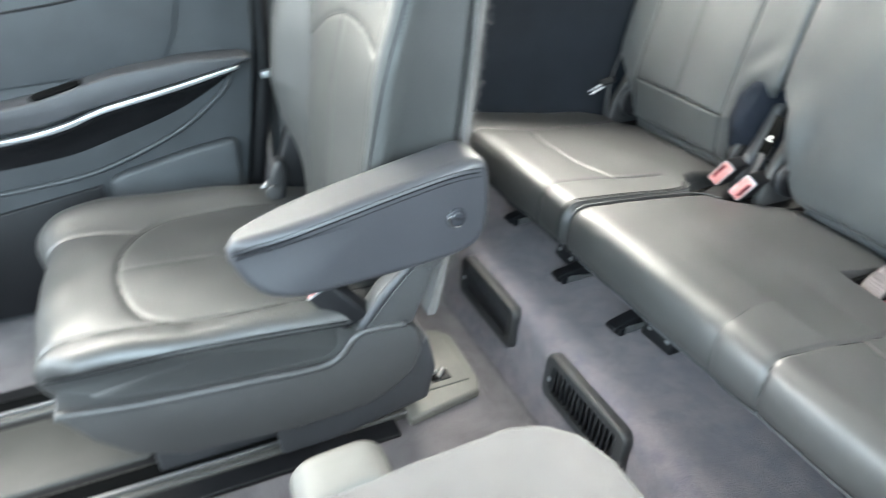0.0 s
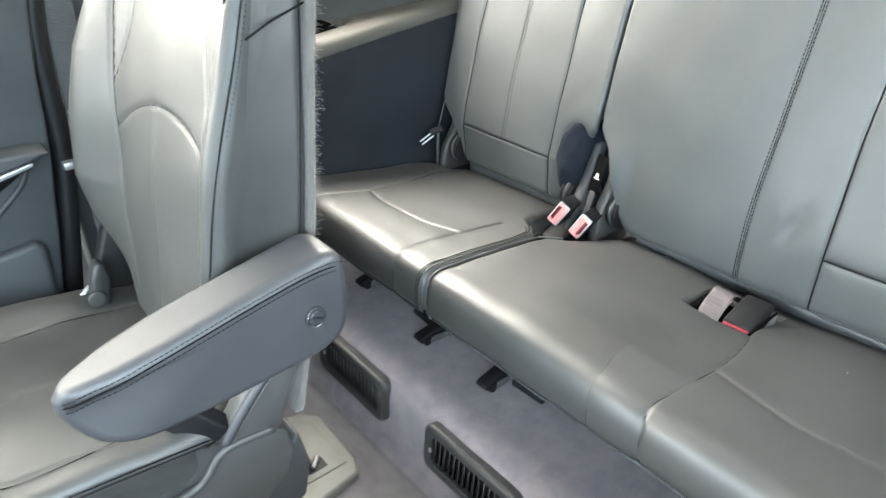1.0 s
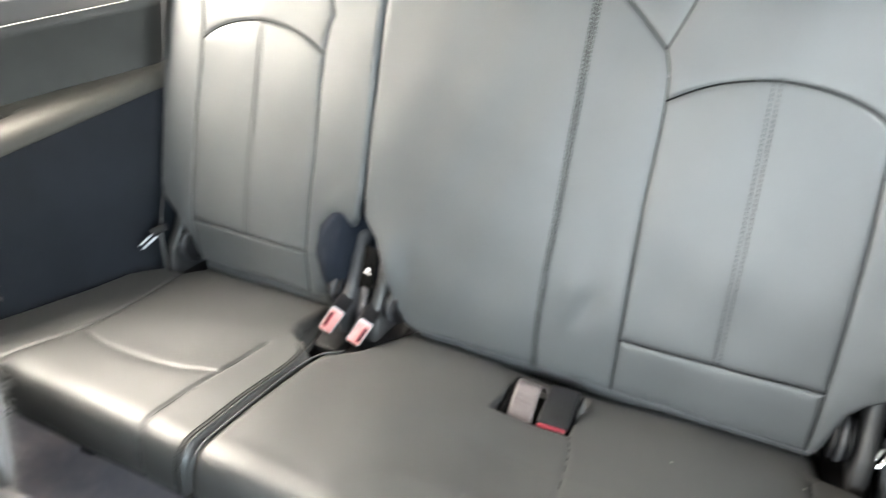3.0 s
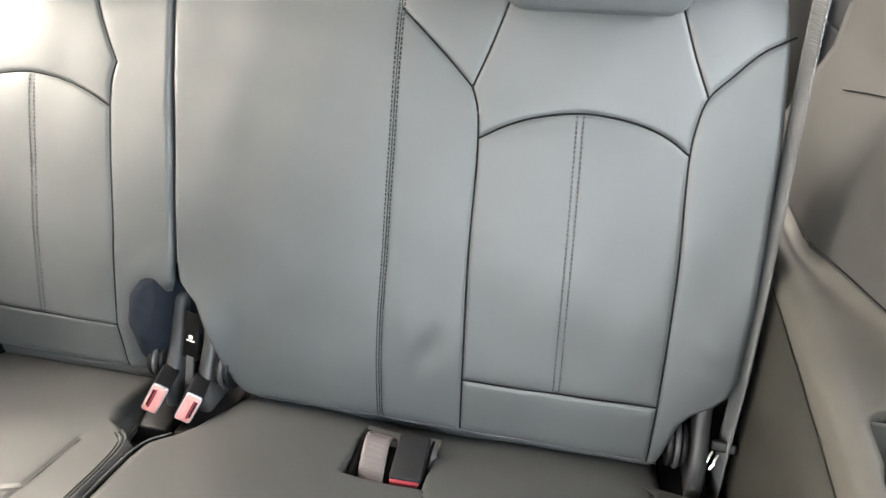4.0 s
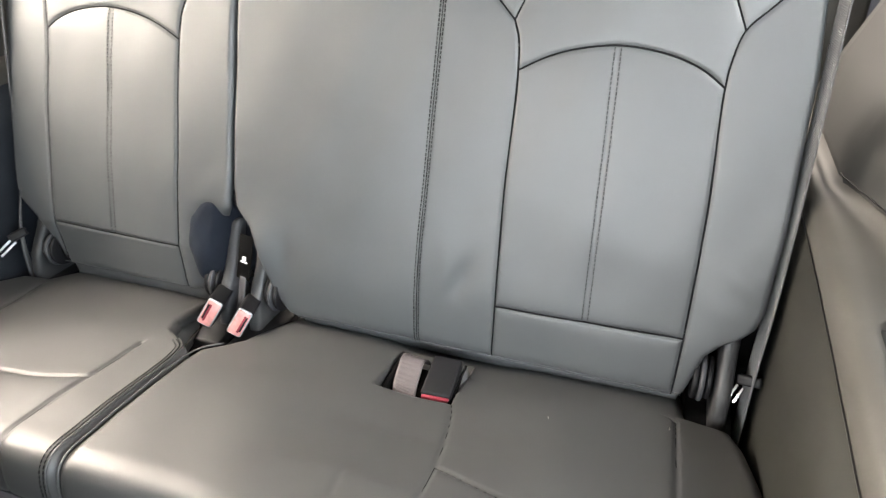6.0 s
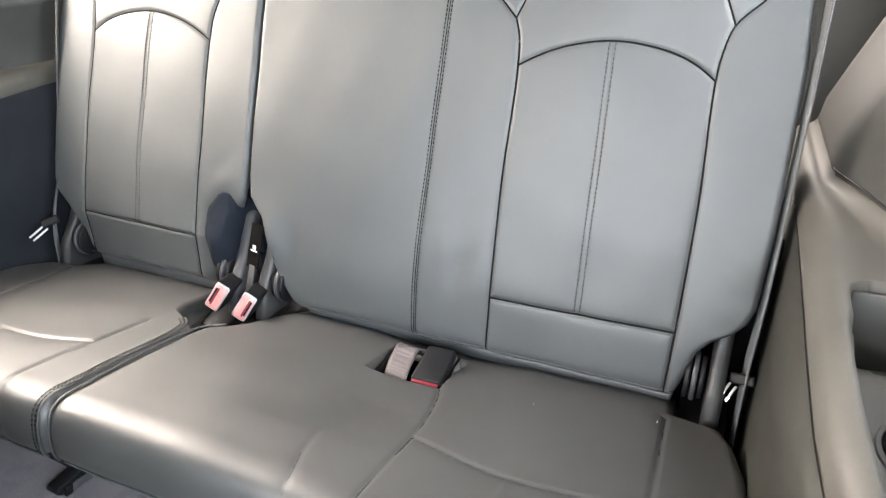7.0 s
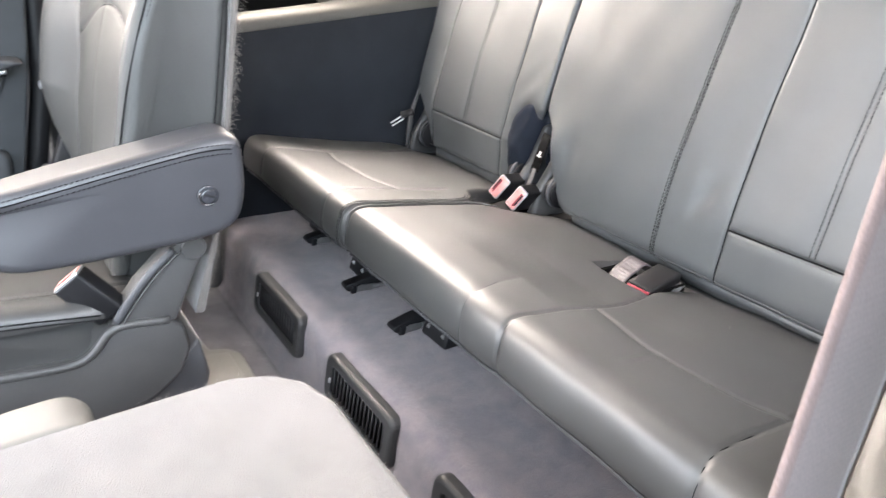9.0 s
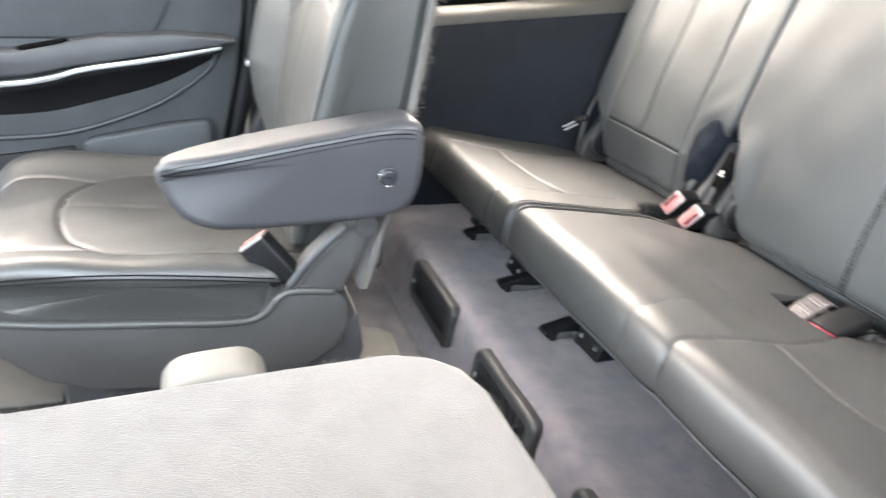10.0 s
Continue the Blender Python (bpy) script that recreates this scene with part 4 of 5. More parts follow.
buckle("belt_buckle", facing((1.024, 0.808, 0.320), (-0.92, -0.35, 0.19), (-16, 21, -40)), -1, PINK, "black belt buckle with a red button in the bench split")
buckle("belt_buckle", facing((1.024, 0.757, 0.314), (-0.92, -0.35, 0.19), (-16, 21, -40)), 1, PINK, "black belt buckle with a pale pink button beside the bench split")
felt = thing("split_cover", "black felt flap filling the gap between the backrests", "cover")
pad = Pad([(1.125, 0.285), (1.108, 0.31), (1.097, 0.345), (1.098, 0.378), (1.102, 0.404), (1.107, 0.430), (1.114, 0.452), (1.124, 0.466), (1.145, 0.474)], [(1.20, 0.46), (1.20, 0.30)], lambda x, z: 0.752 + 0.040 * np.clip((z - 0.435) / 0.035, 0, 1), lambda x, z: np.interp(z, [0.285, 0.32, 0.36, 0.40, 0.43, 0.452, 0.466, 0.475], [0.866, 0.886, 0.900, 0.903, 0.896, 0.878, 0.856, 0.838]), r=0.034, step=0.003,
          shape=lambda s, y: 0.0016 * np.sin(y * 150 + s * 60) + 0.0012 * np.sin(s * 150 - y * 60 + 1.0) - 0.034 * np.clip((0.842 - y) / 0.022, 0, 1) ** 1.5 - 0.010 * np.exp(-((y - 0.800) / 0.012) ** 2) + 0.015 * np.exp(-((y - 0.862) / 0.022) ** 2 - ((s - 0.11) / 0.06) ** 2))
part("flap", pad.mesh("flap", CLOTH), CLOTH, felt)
tag = thing("care_tag", "small black cloth tag with a white printed mark", "tag")
tm = pose(1.092, 0.782, 0.384, 0, 16, -14)
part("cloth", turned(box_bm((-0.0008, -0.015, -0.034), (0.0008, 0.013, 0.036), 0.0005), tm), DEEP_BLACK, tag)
part("tether", turned(box_bm((-0.001, -0.008, -0.095), (0.001, 0.006, -0.03), 0.0005), tm), DARK_PLASTIC, tag, "narrow grey tether strap")
part("mark", turned(box_bm((-0.0014, -0.008, -0.0075), (-0.0009, 0.007, -0.0055)), tm), WHITE_MARK, tag, "white printed bar")
part("mark_spot", turned(box_bm((-0.0014, -0.004, -0.004), (-0.0009, 0.003, 0.002), 0.0002), tm), WHITE_MARK, tag, "white printed spot")

# centre buckle lying in its pocket
pocket = thing("centre_belt", "mauve lap strap and flat black buckle lying in the cushion pocket", "seat belt")
part("strap", strap_mesh("strap", catmull([(1.072, 0.487, 0.276), (1.062, 0.490, 0.292), (1.046, 0.490, 0.2985), (1.030, 0.489, 0.2935), (1.014, 0.487, 0.2890), (1.002, 0.486, 0.281), (0.994, 0.485, 0.268)], 0.003), (0.15, 1, 0), 0.035, 0.0022, WEB_SHINE), WEB_SHINE, pocket, "mauve-grey webbing")
# Black slabs put the pocket's inner shade into colour.
part("pocket_shade", box_bm((0.987, 0.428, 0.252), (1.075, 0.512, 0.262), 0.002), DEEP_BLACK, pocket, "black slab painted as shade on the pocket floor")
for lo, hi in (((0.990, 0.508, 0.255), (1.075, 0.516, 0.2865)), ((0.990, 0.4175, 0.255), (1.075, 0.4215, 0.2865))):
    part("pocket_wall_shade", box_bm(lo, hi, 0.002), DEEP_BLACK, pocket, "black slab painted as shade on the pocket wall")
lie = pose(1.028, 0.440, 0.2905, 0, -10, 3)
bk = part("buckle_body", turned(box_bm((-0.034, -0.021, -0.009), (0.036, 0.021, 0.008), 0.004, 3), lie), BLACK_PLASTIC, pocket, "flat black buckle")
part("button", turned(box_bm((-0.0385, -0.019, -0.0085), (-0.030, 0.019, 0.0045), 0.0015), lie), RED, bk, "red push button")
part("web_tail", strap_mesh("web_tail", catmull([(1.070, 0.425, 0.285), (1.048, 0.418, 0.282), (1.030, 0.416, 0.272)], 0.004), (0.1, 1, 0.2), 0.016, 0.002, WEB), WEB, bk, "grey webbing behind the buckle")


def outer_belt(side):
    dx = 0.0 if side < 0 else -0.050

    def Y(y):
        return y if side < 0 else 2 * MID - y
    t = thing("shoulder_belt", "grey webbing shoulder belt with a metal tongue beside the bench", "seat belt", "shoulder belts")
    pts = catmull([(1.245, Y(0.028), 1.05), (1.218, Y(0.040), 0.87), (1.165, Y(0.043), 0.62), (1.128, Y(0.046), 0.45), (1.112 + 0.4 * dx, Y(0.050), 0.35), (1.108 + 0.4 * dx, Y(0.050), 0.28), (1.11 + 0.4 * dx, Y(0.048), 0.22)], 0.02)
    turn = np.linspace(1.47, 1.51, len(pts)) if side < 0 else np.linspace(0.70, 0.80, len(pts))
    across = np.stack([np.sin(turn), np.cos(turn), 0 * turn], 1)
    part("webbing", strap_mesh("webbing", pts, across, 0.046, 0.0018, WEB), WEB, t)
    if side < 0:
        grip, plate = facing((1.100, 0.052, 0.338), (-0.85, 0.35, 0.4), (0.25, 0.95, -0.15)), facing((1.088, 0.066, 0.325), (-0.8, 0.2, 0.55), (-0.25, 0.35, -0.9))
    else:
        grip, plate = facing((1.060, 1.203, 0.366), (-0.75, -0.5, 0.4), (0.5, -0.7, 0.4)), facing((1.044, 1.216, 0.348), (-0.65, -0.6, 0.45), (-0.55, 0.45, -0.6))
    tg = part("tongue_grip", turned(box_bm((-0.015, -0.007, -0.005), (0.015, 0.007, 0.005), 0.003, 3), grip), BLACK_PLASTIC, t, "black plastic tongue grip")
    for w in (-0.0055, 0.0025):
        part("tongue", turned(box_bm((-0.015 if side > 0 else -0.010, w, -0.001), (0.017 if side > 0 else 0.013, w + 0.0036, 0.001), 0.0006), plate), CHROME if side < 0 else SATIN, tg, "bright metal tongue plate")
    return t


outer_belt(-1)
outer_belt(1)


def floor_clip(x, y, twist, side):
    """A seat latch: a wedge-shaped lever with a hooked tip, and its holed bracket beside it."""
    t = thing("seat_latch", "black steel seat latch lever on the rear carpet under the bench", "latch", "seat latches", at=(x, y, STEP))
    m = pose(x, y, STEP, 0, 0, twist)
    bar = [(0.0, 0.010), (0.003, 0.016), (0.050, 0.026), (0.100, 0.036), (0.100, 0.010), (0.060, 0.008), (0.030, 0.006), (0.018, 0.003), (0.006, 0.004)]
    part("lever", turned(prism_bm(bar, 1, -0.011, 0.011, 0.0015), m), BLACK_PLASTIC, t)
    part("jaw", turned(prism_bm([(0.012, 0.002), (0.050, 0.002), (0.058, 0.012), (0.030, 0.014), (0.014, 0.010)], 1, -0.0145, -0.0115, 0.0008), m), STEEL, t, "worn steel latch jaw")
    part("hook", turned(prism_bm([(0.010, 0.0), (0.020, 0.0), (0.022, 0.014), (0.012, 0.014)], 1, -0.015, -0.008, 0.001), m), BLACK_PLASTIC, t)
    part("spring", turned(cyl_bm(0.0032, 0.03, 0.0008, 10), m @ pose(0.066, -0.0145, 0.009, 0, 90, 0)), STEEL, t, "steel return spring")
    a, b = sorted((side * 0.020, side * 0.085))
    brk = part("bracket", turned(prism_bm([(0.046, 0.0), (0.108, 0.0), (0.108, 0.060), (0.082, 0.060), (0.054, 0.026)], 1, a, b, 0.003), m), BLACK_PLASTIC, t, "black holed bracket")
    for k in (0.2, 0.5, 0.8):
        part("bolt", turned(cyl_bm(0.0042, 0.006, 0.001, 12), m @ pose(0.052 + 0.014 * (k == 0.5), a + (b - a) * k, 0.016 + 0.018 * (k == 0.5), 0, 60, 0)), STEEL, brk)
    return t


for x, y, tw, side in ((0.748, 1.064, 0, 1), (0.726, 0.846, -4, 1), (0.729, 0.685, 2, -1)):
    floor_clip(x, y, tw, side)


# ---- air vents in the step ----


def vent(y0, y1, shut):
    t = thing("floor_vent", "charcoal plastic air vent with shut louvres in the carpeted step" if shut else "charcoal plastic air vent grille set in the carpeted step", "vent", "floor vents", at=(0.632, (y0 + y1) / 2, 0.10))
    w, h = y1 - y0, 0.080
    m = pose(0.6255, (y0 + y1) / 2, 0.109, 0, 7, 0)
    outer = rounded_rect(w, h, 0.016)
    iw, ih = w - 0.040, h - 0.032
    inner = rounded_rect(iw, ih, 0.007)
    bm = bmesh.new()
    n = len(outer)
    rings = []
    for loop, x in ((outer, 0.016), (outer, 0.003), ([(a * 0.990, b * 0.975) for a, b in outer], -0.0005), ([(a * 0.968, b * 0.925) for a, b in outer], -0.0028), ([(a * 0.94, b * 0.86) for a, b in outer], -0.0035),
                    ([(a * 1.02, b * 1.04) for a, b in inner], -0.0032), (inner, -0.0022), (inner, 0.006)):
        rings.append([bm.verts.new((x, a, b)) for a, b in loop])
    for r0, r1 in zip(rings[:-1], rings[1:]):
        for i in range(n):
            bm.faces.new((r0[i], r0[(i + 1) % n], r1[(i + 1) % n], r1[i]))
    part("frame", turned(bm, m), VENT_GREY, t)
    part("backing", turned(box_bm((0.0055, -iw / 2 - 0.003, -ih / 2 - 0.003), (0.0095, iw / 2 + 0.003, ih / 2 + 0.003)), m), BLACK_PLASTIC, t, "black void behind the slats")
    k = 15
    lap = iw / k
    slat = [(0.0022, -lap * 0.52), (0.0010, lap * 0.50), (0.0022, lap * 0.52), (0.0034, -lap * 0.50)] if shut else [(-0.0004, -0.0022), (0.0050, 0.0010), (0.0050, 0.0030), (-0.0004, 0.0004)]
    for i in range(k):
        part("slat", turned(prism_bm(slat, 2, -ih / 2 + 0.0005, ih / 2 - 0.0005), m @ pose(0.0005, -iw / 2 + lap * (i + 0.5), 0)), VENT_BLACK, t)
    part("slider", turned(box_bm((-0.0045, iw / 2 - 0.001, -0.006), (-0.0015, iw / 2 + 0.004, 0.002), 0.001), m), SATIN, t, "small bright louvre slider")


vent(0.800, 1.008, True)
vent(0.495, 0.696, False)
vent(0.190, 0.397, False)

kick = thing("kick_panel", "grey plastic kick panel at the end of the step", "panel", kind="structure")
part("cover", prism_bm([(0.44, 0.015), (0.625, 0.015), (0.63, 0.13), (0.615, 0.20), (0.55, 0.215), (0.46, 0.19), (0.44, 0.12)], 1, 1.215, 1.36, 0.012, 4), PLASTIC, kick)

# ---- the far captain's chair ----


def captain_chair():
    t = thing("captain_chair", "grey leather captain's chair with a raised inboard armrest", "car seat", at=(0.2, 0.96, FLOOR))
    # cushion
    pad = Pad([(0.41, 0.268), (0.36, 0.275), (0.28, 0.283), (0.18, 0.292), (0.08, 0.301), (0.02, 0.303), (-0.025, 0.295), (-0.048, 0.270), (-0.047, 0.235), (-0.022, 0.205)], [(0.10, 0.188), (0.30, 0.183), (0.40, 0.190), (0.42, 0.235)],
              lambda x, z: np.interp(x, [-0.05, 0.0, 0.1, 0.30, 0.36, 0.42], [0.770, 0.748, 0.738, 0.740, 0.745, 0.80]) + 0.014 * np.clip((0.278 - z) / 0.06, 0, 1), lambda x, z: np.interp(x, [-0.05, 0.0, 0.1, 0.3, 0.42], [1.15, 1.185, 1.20, 1.20, 1.15]), r=0.022, step=0.004)
    crest = int(np.argmin(np.abs(pad.prof[:pad.n, 0] + 0.03)))

    def conv(line):
        return [(float(np.interp(-v, -pad.prof[:crest, 0], pad.s[:crest])) if v > -0.03 else float(pad.s[crest] - v - 0.03 + 0.0), y) for v, y in line]
    seams = [conv(q) for q in ([(0.40, 0.80), (0.28, 0.790), (0.18, 0.782), (0.12, 0.785), (0.082, 0.815), (0.062, 0.870), (0.058, 0.93), (0.070, 0.995), (0.095, 1.045), (0.14, 1.075), (0.25, 1.09), (0.40, 1.09)],
                               [(0.12, 0.785), (0.05, 0.790), (0.0, 0.795), (-0.06, 0.80), (-0.11, 0.80)], [(0.095, 1.045), (0.03, 1.06), (-0.02, 1.07), (-0.10, 1.07)])]
    soft = [conv([(0.38, 0.935), (0.20, 0.935), (0.06, 0.932)])]
    pad.seams, pad.soft = [catmull(q, 0.01) for q in seams], soft
    pad.shape = lambda s, y: 0.018 * np.exp(-((y - 1.135) / 0.045) ** 2) * np.clip(s * 6, 0, 1) + 0.005 * np.exp(-((y - 0.93) / 0.10) ** 2) + 0.0015 * np.sin(s * 40 + y * 13) * np.sin(y * 47)
    c = part("cushion", pad.mesh("cushion", SEAT_LEATHER), SEAT_LEATHER, t, "grey leather seat cushion in a darkened tone")
    seam_parts(pad, c, seams, r=0.0009)
    side = catmull([(-0.035, 0.765, 0.272), (0.02, 0.742, 0.285), (0.12, 0.736, 0.287), (0.24, 0.737, 0.276), (0.335, 0.742, 0.262)], 0.008)
    for k in (0.0, 0.006):
        tube("side_seam", side + np.array([0, -0.0005, -k]), 0.001, THREAD if k == 0 else STITCH, c, sides=5)

    # backrest
    front = [(0.362, 0.285), (0.366, 0.34), (0.374, 0.40), (0.388, 0.48), (0.410, 0.585), (0.448, 0.70), (0.487, 0.82), (0.512, 0.90), (0.53, 0.935), (0.548, 0.94)]
    hid = [(0.572, 0.92), (0.566, 0.85), (0.541, 0.70), (0.516, 0.50), (0.490, 0.345), (0.46, 0.29), (0.41, 0.27)]
    bk = Pad(front, hid, lambda x, z: np.interp(z, [0.26, 0.30, 0.36, 0.45, 0.60, 0.72, 0.85, 0.94], [0.80, 0.785, 0.765, 0.755, 0.752, 0.758, 0.775, 0.80]),
             lambda x, z: np.interp(z, [0.26, 0.34, 0.40, 0.50, 0.60, 0.72, 0.85, 0.94], [1.07, 1.11, 1.15, 1.19, 1.195, 1.185, 1.16, 1.13]), r=0.020, step=0.004)
    top = int(np.argmax(bk.prof[:bk.n, 1]))

    def cb(line):
        return [(float(np.interp(z, bk.prof[:top, 1], bk.s[:top])), y) for y, z in line]
    arc = [(0.792, 0.596), (0.815, 0.606), (0.85, 0.616), (0.91, 0.622), (0.97, 0.614), (1.03, 0.594), (1.075, 0.565)]
    seams = [cb(q) for q in (arc, [(0.775, 0.78), (0.783, 0.70), (0.790, 0.62), (0.790, 0.55), (0.792, 0.45), (0.802, 0.36), (0.815, 0.29)], [(1.11, 0.78), (1.10, 0.70), (1.085, 0.62), (1.072, 0.55), (1.065, 0.45), (1.05, 0.33)],
                             [(0.792, 0.64), (0.82, 0.72), (0.84, 0.83)], [(1.085, 0.62), (1.06, 0.72), (1.05, 0.83)])]
    soft = [cb([(0.935, 0.62), (0.932, 0.45), (0.932, 0.33)])]
    bk.seams, bk.soft = [catmull(q, 0.01) for q in seams], soft
    bk.shape = lambda s, y: 0.048 * np.exp(-((y - 1.150) / 0.055) ** 2) * np.clip((s - 0.05) * 7, 0, 1) * np.clip((0.62 - s) * 4, 0, 1) + 0.006 * np.exp(-((y - 0.77) / 0.02) ** 2) + 0.004 * np.exp(-((y - 0.93) / 0.08) ** 2) + 0.001 * np.sin(s * 40 + y * 19)
    b = part("backrest", bk.mesh("backrest", CHAIR_LEATHER), CHAIR_LEATHER, t, "grey leather backrest with an arched insert")
    seam_parts(bk, b, seams, r=0.001)
    # seam down the bolster's inboard edge and the strip before the carpeted back
    edge = []
    for z, d in ((0.82, 0.016), (0.76, 0.014), (0.70, 0.012), (0.62, 0.009), (0.54, 0.006), (0.46, 0.004), (0.38, 0.003)):
        x = float(np.interp(z, bk.prof[:top, 1], bk.prof[:top, 0])) - 0.004
        edge.append((x + d, float(bk.lo(x, z)) + 0.020 - math.sqrt(0.020 ** 2 - (0.020 - d) ** 2) - 0.0006, z))
    edge = catmull(edge, 0.008)
    tube("bolster_seam", edge, 0.0011, THREAD, b, sides=5)
    way = catmull(edge + np.array([0.0055, -0.0008, 0]), 0.0012)
    v, f = join_arrays([tube_arrays(way[i:i + 4], 0.0005, 4) for i in range(0, len(way) - 4, 5)])
    tagged(part("bolster_stitching", mesh_of("bolster_stitching", v, f, STITCH), STITCH, b), kind="stuff")
    strip = catmull([(0.548, 0.775, 0.86), (0.527, 0.7565, 0.72), (0.508, 0.7505, 0.60), (0.492, 0.7540, 0.48), (0.478, 0.7630, 0.38)], 0.01)
    tube("rear_seam", strip + np.array([0.006, -0.0004, 0]), 0.0008, THREAD, b, sides=5)
    cross = catmull([(0.550, 0.7620, 0.748), (0.530, 0.7595, 0.742), (0.500, 0.7582, 0.732), (0.472, 0.7578, 0.719)], 0.008)
    tube("cross_seam", cross, 0.0013, THREAD, b, sides=5)

    # carpeted back with its frayed edge
    back = [(0.452, 0.232), (0.466, 0.230), (0.494, 0.345), (0.520, 0.50), (0.545, 0.70), (0.570, 0.85), (0.578, 0.92), (0.571, 0.92), (0.562, 0.85), (0.537, 0.70), (0.512, 0.50), (0.486, 0.345)]
    panel = part("carpet_back", prism_bm(back, 1, 0.746, 1.17, 0.005, 3), MAT_CARPET, t, "pale grey carpeted seat back")
    rng = random.Random(5)
    items = []
    line = catmull([(0.468, 0.24), (0.496, 0.345), (0.522, 0.50), (0.547, 0.70), (0.572, 0.85)], 0.001)
    for i in range(1700):
        x, z = line[rng.randrange(len(line))]
        p = np.array([x - rng.random() * 0.010, 0.747 + rng.random() * 0.006, z])
        d = np.array([0.6 + rng.random() * 0.7, -0.35 + 0.7 * rng.random(), rng.uniform(-0.5, 0.5)])
        L = 0.002 + 0.010 * rng.random() ** 3
        items.append(tube_arrays(np.array([p, p + d * L * 0.6, p + d * L + np.array([0, 0, -L * 0.3])]), 0.00022, 3))
    v, f = join_arrays(items)
    tagged(part("carpet_fringe", mesh_of("carpet_fringe", v, f, MAT_CARPET), MAT_CARPET, panel), kind="stuff")

    # armrest
    loop = [(0.196, 0.438), (0.206, 0.450), (0.225, 0.456), (0.30, 0.470), (0.40, 0.489), (0.455, 0.499), (0.485, 0.503), (0.500, 0.497), (0.506, 0.480)]
    under = [(0.507, 0.45), (0.505, 0.420), (0.495, 0.394), (0.470, 0.380), (0.40, 0.373), (0.30, 0.369), (0.25, 0.371), (0.221, 0.383), (0.204, 0.406), (0.196, 0.425)]
    ap = Pad(loop, under, lambda x, z: 0.658 + 0.020 * np.clip((0.28 - x) / 0.085, 0, 1) ** 2, lambda x, z: 0.735 - 0.028 * np.clip((0.33 - x) / 0.13, 0, 1) ** 2, r=0.014, step=0.004)
    arm = part("armrest", ap.mesh("armrest", ARM_LEATHER), ARM_LEATHER, t, "grey leather armrest with double stitching")
    row = catmull([(0.1975, 0.688, 0.430), (0.207, 0.6745, 0.436), (0.225, 0.6665, 0.443), (0.25, 0.6595, 0.449), (0.30, 0.6575, 0.459), (0.40, 0.6575, 0.478), (0.46, 0.6575, 0.487), (0.492, 0.659, 0.486), (0.505, 0.666, 0.478)], 0.006)
    tube("arm_seam", row, 0.0008, THREAD, arm, sides=6)
    for k in (0.0055, -0.0055):
        way = catmull(row + np.array([0, -0.0004, k]), 0.0012)
        dashes = [tube_arrays(way[i:i + 4], 0.0006, 4) for i in range(0, len(way) - 4, 5)]
        v, f = join_arrays(dashes)
        tagged(part("stitching", mesh_of("stitching", v, f, STITCH), STITCH, arm), kind="stuff")
    part("button_ring", turned(cyl_bm(0.0125, 0.005, 0.0015, 28), pose(0.459, 0.6575, 0.434, 90)), GLOSS_BLACK, arm, "dark button surround")
    part("button", turned(cyl_bm(0.009, 0.008, 0.002, 24), pose(0.459, 0.6565, 0.434, 90)), GLOSS_BLACK, arm, "glossy dark armrest button")
    # Chrome arc laid on to imitate a crescent reflection in the button.
    glint = [(0.459 + 0.0108 * math.cos(a), 0.6542, 0.434 + 0.0108 * math.sin(a)) for a in np.linspace(2.6, 5.2, 14)]
    tube("button_glint", glint, 0.0011, CHROME, arm, "bright arc imitating the button's reflection")
    part("button_slot", turned(box_bm((-0.006, -0.0006, -0.0012), (0.006, 0.0006, 0.0012)), pose(0.459, 0.6522, 0.435, 0, 20, 0)), BLACK_PLASTIC, arm)

    # base shroud, recliner bracket and plinth
    shroud = [(-0.035, 0.236), (0.05, 0.222), (0.18, 0.210), (0.300, 0.203), (0.318, 0.212), (0.346, 0.243), (0.415, 0.240), (0.434, 0.222), (0.440, 0.185), (0.425, 0.150), (0.390, 0.122), (0.345, 0.105), (0.25, 0.102), (0.10, 0.115), (0.04, 0.140), (0.0, 0.180)]
    sh = part("shroud", prism_bm(shroud, 1, 0.735, 1.19, 0.006, 3), PLASTIC, t, "grey plastic seat base cover")
    rib = catmull([(-0.030, 0.733, 0.238), (0.05, 0.733, 0.225), (0.18, 0.733, 0.213), (0.300, 0.733, 0.206), (0.320, 0.733, 0.216), (0.346, 0.733, 0.243), (0.415, 0.733, 0.240)], 0.01)
    tube("shroud_lip", rib, 0.0058, PLASTIC, sh)
    plinth = [(0.22, 0.12), (0.43, 0.16), (0.458, 0.185), (0.470, 0.12), (0.455, 0.062), (0.30, 0.035), (0.22, 0.035)]
    part("plinth", prism_bm(plinth, 1, 0.76, 1.15, 0.006), DARK_PLASTIC, t, "dark seat plinth cover")
    post = [(0.05, 0.035), (0.23, 0.035), (0.23, 0.13), (0.05, 0.13)]
    part("front_post", prism_bm(post, 1, 0.80, 1.12, 0.006), DARK_PLASTIC, t)
    br = [(0.342, 0.236), (0.425, 0.236), (0.462, 0.318), (0.470, 0.338), (0.464, 0.352), (0.448, 0.355), (0.425, 0.343), (0.38, 0.300), (0.356, 0.268)]
    bracket = part("recliner_bracket", prism_bm(br, 1, 0.733, 0.762, 0.005, 3), PLASTIC, t, "grey recliner bracket cover")
    part("pivot_cap", turned(cyl_bm(0.016, 0.006, 0.002, 28), pose(0.455, 0.731, 0.338, 90)), PLASTIC, bracket)
    lev = catmull([(0.352, 0.735, 0.252), (0.372, 0.728, 0.285), (0.398, 0.724, 0.318), (0.428, 0.728, 0.342)], 0.006)
